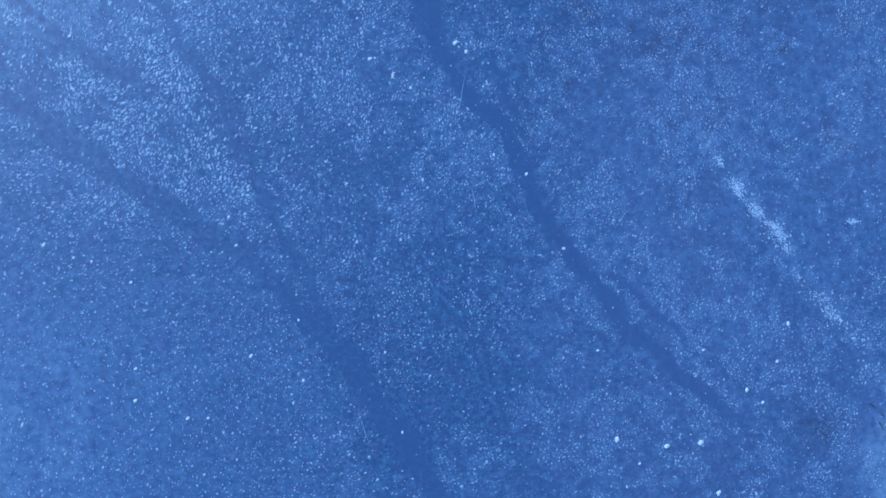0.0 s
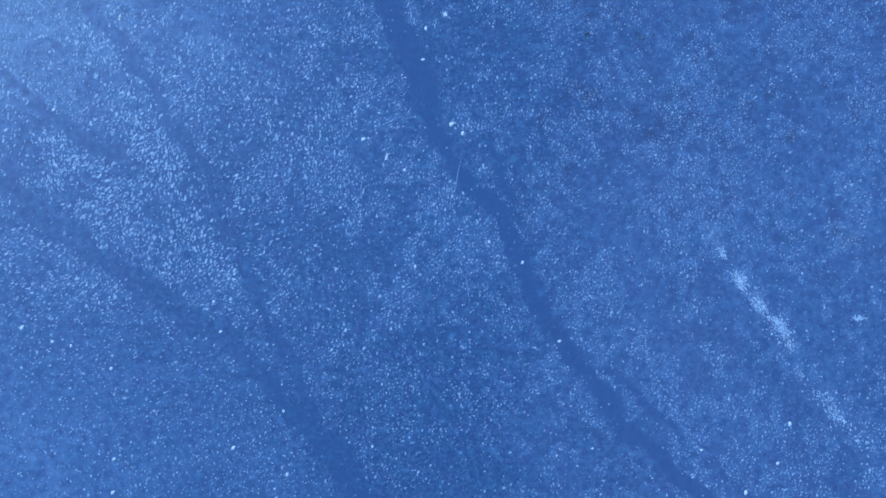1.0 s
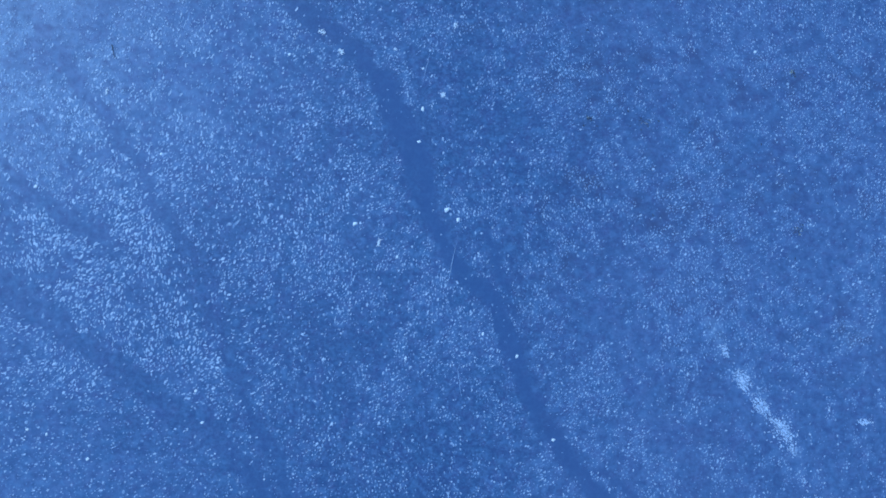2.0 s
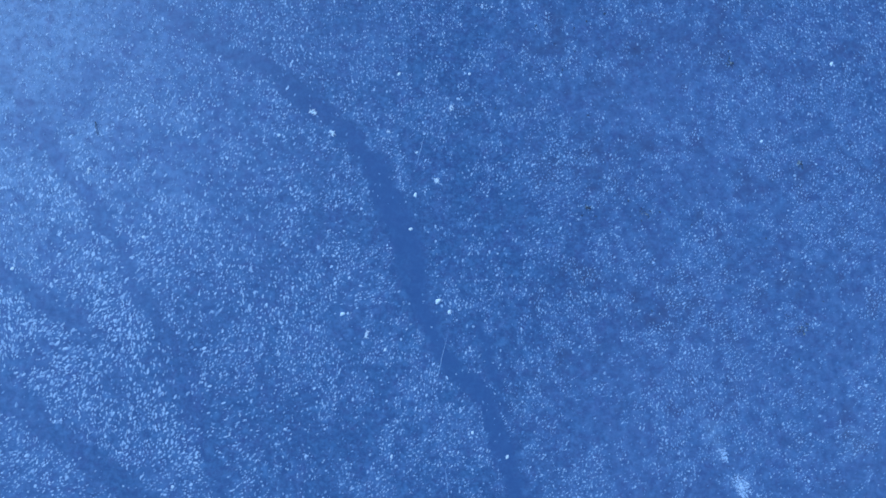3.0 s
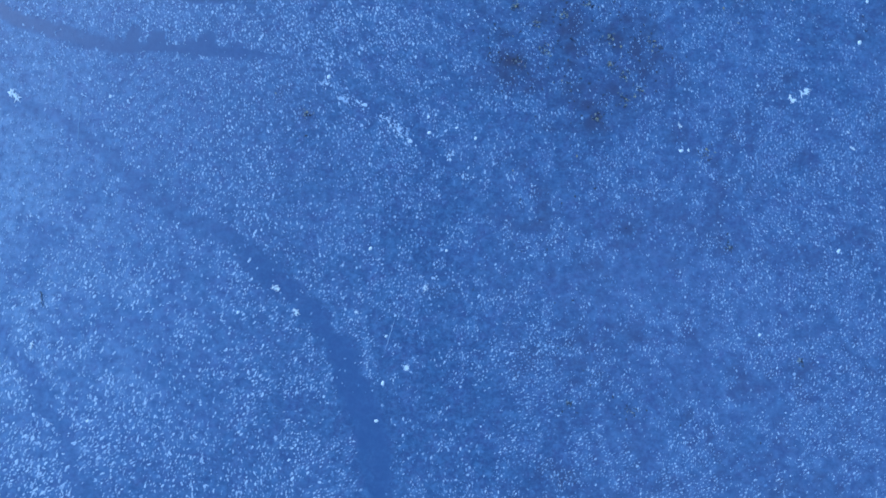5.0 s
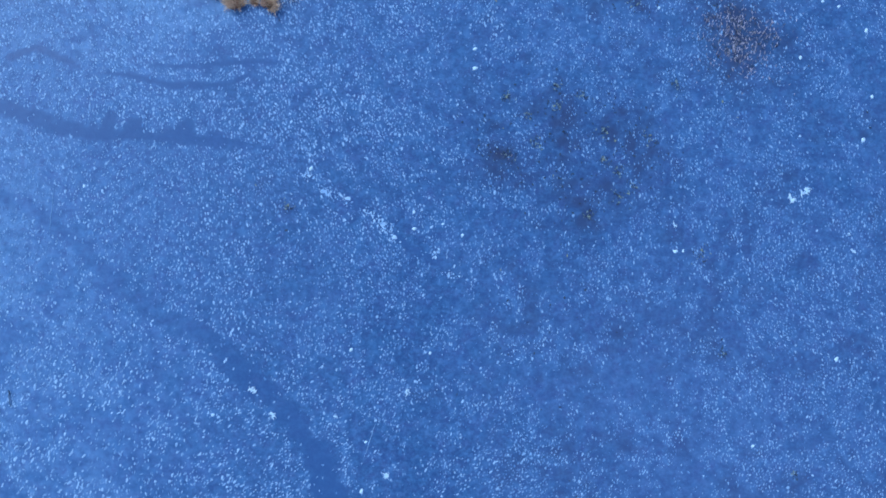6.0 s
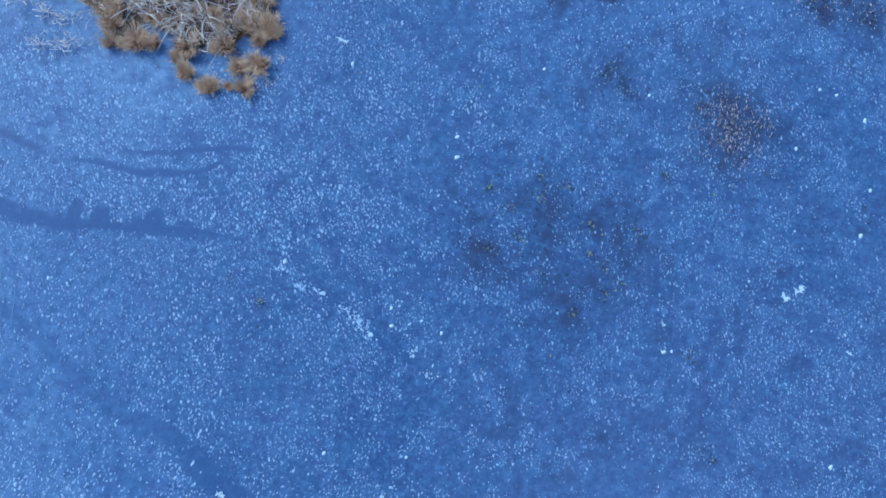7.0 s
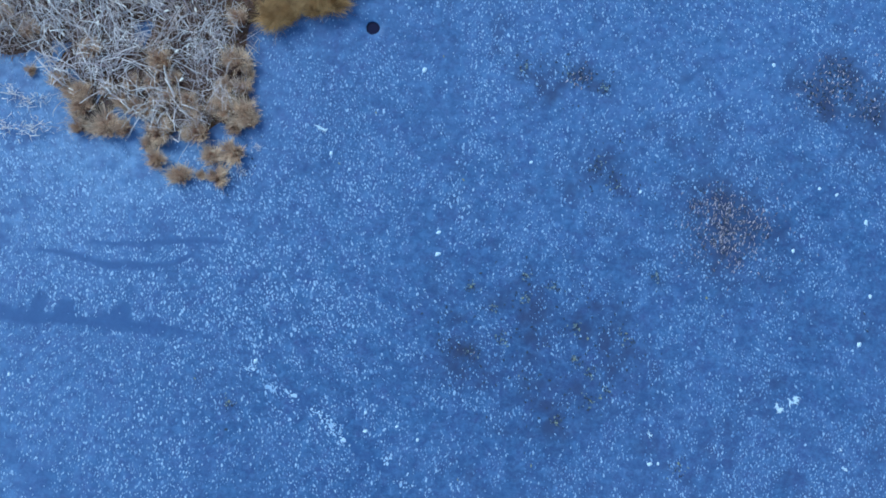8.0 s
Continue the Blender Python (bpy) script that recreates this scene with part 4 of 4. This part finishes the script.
def build_tussocks():
    rng = random.Random(9)
    group = "brown grass tussocks at the reed bed"
    label = "rusty-brown dead grass tussock with splayed blades on the ice"
    kinds = [tussock(60 + s, 0.2, 0.195, 820, GRASS, "grass_tussock", label, group, 0.0074, 1.0) for s in range(6)]
    spots = EDGE_TUFTS + INNER_TUFTS
    while len(spots) < 104:
        x, y = rng.uniform(-9.0, -1.1), rng.uniform(14.6, 20.0)
        px, py = np.array([x]), np.array([y])
        if bed_height(px, py)[0] > 0.02 and not (x > -2.6 and y > 15.9) and not (x > -5.2 and y < 15.3) and not (-3.5 < x < -2.75):
            spots.append((x, y, rng.uniform(0.8, 1.3)))
    for k, (x, y, size) in enumerate(spots):
        size = 1.03 * size if k < len(EDGE_TUFTS + INNER_TUFTS) else size
        m = pose(x, y, max(float(bed_height(np.array([x]), np.array([y]))[0]) - 0.01, -0.005), rng.uniform(-6, 6), rng.uniform(-6, 6), rng.uniform(-65, 65)) @ Matrix.Diagonal((size * 0.82, size * 0.82, size * rng.uniform(0.85, 1.15), 1))
        if k < 6:
            kinds[k].matrix_basis = m
        else:
            made = copy_thing(kinds[k % 6], m)
            made.matrix_basis = m
    sedge_label = "dense ochre-yellow sedge clump at the edge of the ice"
    first = tussock(81, 0.22, 0.24, 2200, SEDGE, "sedge_clump", sedge_label, "ochre sedge clumps", 0.0042, 1.2)
    places = [(-2.18, 16.5, .95), (-1.95, 16.56, 1.0), (-1.55, 16.75, 1.0), (-1.28, 16.86, .9), (-2.1, 16.95, 1.2), (-1.6, 17.1, 1.2), (-1.1, 17.3, 1.1), (-1.9, 17.5, 1.3)]
    for k, (x, y, size) in enumerate(places):
        m = pose(x, y, 0.0, rng.uniform(-5, 5), rng.uniform(-5, 5), rng.uniform(0, 360)) @ Matrix.Diagonal((size, size, size, 1))
        ob = first if k == 0 else copy_thing(first, m)
        ob.matrix_basis = m


build_tussocks()


def reed_stems(seed, count, reach, mat, low=0.03, high=0.23, spread=0.2):
    """Broken, bent reed stems fallen over one another."""
    rng = np.random.default_rng(seed)
    m = 7
    s = np.linspace(0, 1, m)
    turn = np.where(rng.uniform(0, 1, count) < 0.6, rng.normal(0, 0.35, count), rng.uniform(-3.1, 3.1, count))
    start = np.stack([rng.normal(0, spread, count), rng.normal(0, 0.6 * spread if spread < 0.2 else spread, count)], -1)
    length = rng.uniform(0.45, 1.0, count) * reach
    curve = rng.normal(0, 0.2, count)
    kink = np.where(rng.uniform(0, 1, count) < 0.3, rng.normal(0, 1.0, count), 0)
    heading = turn[:, None] + curve[:, None] * s + kink[:, None] * (s > rng.uniform(0.3, 0.8, count)[:, None])
    dx = np.cumsum(np.cos(heading) * length[:, None] / m, 1)
    dy = np.cumsum(np.sin(heading) * length[:, None] / m, 1)
    top = rng.uniform(low, high, count)[:, None]
    z = 0.03 + top * np.sin(np.pi * np.clip(s * rng.uniform(0.35, 1.0, count)[:, None], 0, 1)) + rng.uniform(0, .05, count)[:, None]
    lines = np.stack([start[:, :1] + dx, start[:, 1:] + dy, z], -1)
    radius = np.clip(rng.lognormal(math.log(0.0044), 0.45, count), 0.0022, 0.0095)[:, None] * (1 - 0.45 * s)[None]
    v, f, along = tube_arrays(lines, radius)
    return mesh_of("straw", v, f, mat, along=along), lines


def reed_leaves(seed, lines, mat, long=0.42):
    rng = np.random.default_rng(seed)
    k = len(lines)
    lines = lines[:max(3, k // 3)]
    k = len(lines)
    base = lines[np.arange(k), rng.integers(2, 6, k)]
    t = rng.uniform(0, 2 * np.pi, k)
    way = np.stack([np.cos(t), np.sin(t), rng.uniform(0, .5, k)], -1)
    bend = np.stack([rng.normal(0, .2, k), rng.normal(0, .2, k), rng.uniform(-.6, -.1, k)], -1)
    v, f, along = ribbon_arrays(base, way, rng.uniform(.3, 0.8, k) * long, rng.uniform(.006, .013, k), bend, rng, 5)
    return mesh_of("foliage", v, f, mat, along=along)


def reed_clump(seed, count, reach, mat, label, low=0.03, high=0.23, long=0.36, spread=0.2):
    ob = new("reed_clump")
    me, lines = reed_stems(seed, count, reach, mat, low, high, spread)
    tagged(part("straw", me, ob), kind="stuff")
    tagged(part("foliage", reed_leaves(seed + 500, lines, mat, long), ob, "long dry curled leaves"), kind="stuff")
    return tagged(ob, label, "reeds", "fallen reed clumps")


def build_reeds():
    rng = random.Random(13)
    pale = [reed_clump(100 + s, 25, 0.58, REED, "pale frost-covered reed stems bent over dead grass") for s in range(5)]
    tan = [reed_clump(120 + s, 24, 0.48, REED_TAN, "tan dry reed stems fallen over dead grass") for s in range(4)]
    spots = []
    while len(spots) < 128:
        x, y = rng.uniform(-9.0, -2.45), rng.uniform(15.0, 19.8)
        z = float(bed_height(np.array([x]), np.array([y]))[0])
        brown = x > -4.9 and y < 15.62
        if z < 0.02 or (brown and rng.random() < 0.85) or (x > -2.8 and y > 16.3) or (y > 17.6 and rng.random() < 0.6):
            continue
        if x > -5.6 and plan_noise(np.array([x]), np.array([y]), 0.45, 91)[0] > 0.58:
            continue
        share = 0.38 if x < -4.9 else 0.48
        spots.append((x, y, z, "pale" if rng.random() < share else "tan"))
    for _ in range(26):
        x, y = rng.uniform(-6.9, -4.5), rng.uniform(15.45, 17.2)
        spots.append((x, y, 0.05, rng.choice(("pale", "tan", "tan"))))
    spots += [(-3.2 + 0.45 * rng.random(), 15.1 + 1.6 * rng.random(), 0.05, "pale") for _ in range(14)]
    spots += [(-5.2, 15.42, 0.06, "pale"), (-5.02, 15.36, 0.06, "tan"), (-4.96, 15.2, 0.06, "pale"), (-5.1, 15.5, 0.06, "tan"), (-4.75, 15.12, 0.06, "pale")]
    spots += [(-3.75, 14.86, 0.1, "pale"), (-3.45, 14.88, 0.1, "pale"), (-3.3, 14.9, 0.08, "tan")]
    spots += [(rng.uniform(-5.3, -3.5), rng.uniform(15.75, 16.7), 0.06, "pale") for _ in range(9)]
    spots += [(-5.0 + 0.25 * k, 15.55 - 0.16 * k, 0.04, "pale") for k in range(4)]
    short = [(rng.uniform(-4.9, -2.5), rng.uniform(14.4, 15.6)) for _ in range(40)]
    short = [(x, y) for x, y in short if bed_height(np.array([x]), np.array([y]))[0] > 0.01]
    spots += [(x, y, 0.1, rng.choice(("pale", "tan", "tan"))) for x, y in short[:18]]
    used = {"pale": 0, "tan": 0}
    for x, y, z, tone in spots:
        kinds = pale if tone == "pale" else tan
        size = rng.uniform(0.75, 1.15)
        heading = rng.gauss(125, 25) if x < -4.9 else rng.choice((80, 260, 100, 300, 20, 150)) + rng.gauss(0, 30)
        if x > -3.2:
            heading, size = rng.choice((95, 275, 120, 250)) + rng.gauss(0, 18), size * 0.7
        m = pose(x, y, z, 0, 0, heading) @ Matrix.Diagonal((size, size, size, 1))
        k = used[tone]
        if (x, y) in short:
            m = m @ Matrix.Diagonal((0.55, 0.55, 0.45, 1))
        ob = kinds[k] if k < len(kinds) else copy_thing(kinds[k % len(kinds)], m)
        ob.matrix_basis = m
        used[tone] += 1
    # frozen lumps caught in the reeds
    catch = lump_mesh(3)
    catch.materials[0] = RIME
    for x, y in ((-5.2, 16.24), (-5.24, 15.7), (-4.75, 15.95), (-3.75, 16.29), (-3.6, 16.37), (-3.32, 16.37), (-3.49, 15.69), (-3.34, 15.26)):
        ob = new("snow_lump", catch)
        ob.matrix_world = pose(x, y, 0.2, 0, 0, rng.uniform(0, 180)) @ Matrix.Diagonal((0.075, 0.05, 0.05, 1))
        tagged(ob, "tiny white lump of snow caught among bent reeds", "snow", "snow lumps in the reeds")
    # a few stems lying out on the ice
    out = [reed_clump(140 + s, 26, 0.17, REED, "few frosted reed stems lying frozen on the ice", 0.0, 0.05, 0.14, 0.09) for s in range(3)]
    for k, (x, y, size) in enumerate([(-5.95, 14.75, 1.0), (-5.74, 14.63, .9), (-5.48, 14.7, .7), (-5.95, 14.2, .9), (-5.62, 14.22, 1.0), (-5.42, 14.3, .8), (-6.4, 14.9, 1.1), (-2.12, 14.45, .45), (-2.27, 14.02, .45), (-3.62, 14.93, .8)]):
        m = pose(x, y, 0.0 if y < 14.9 else 0.1, 0, 0, 15 * math.sin(7 * k) - 8) @ Matrix.Diagonal((size, size, size, 1))
        ob = out[k] if k < 3 else copy_thing(out[k % 3], m)
        ob.matrix_basis = m


build_reeds()
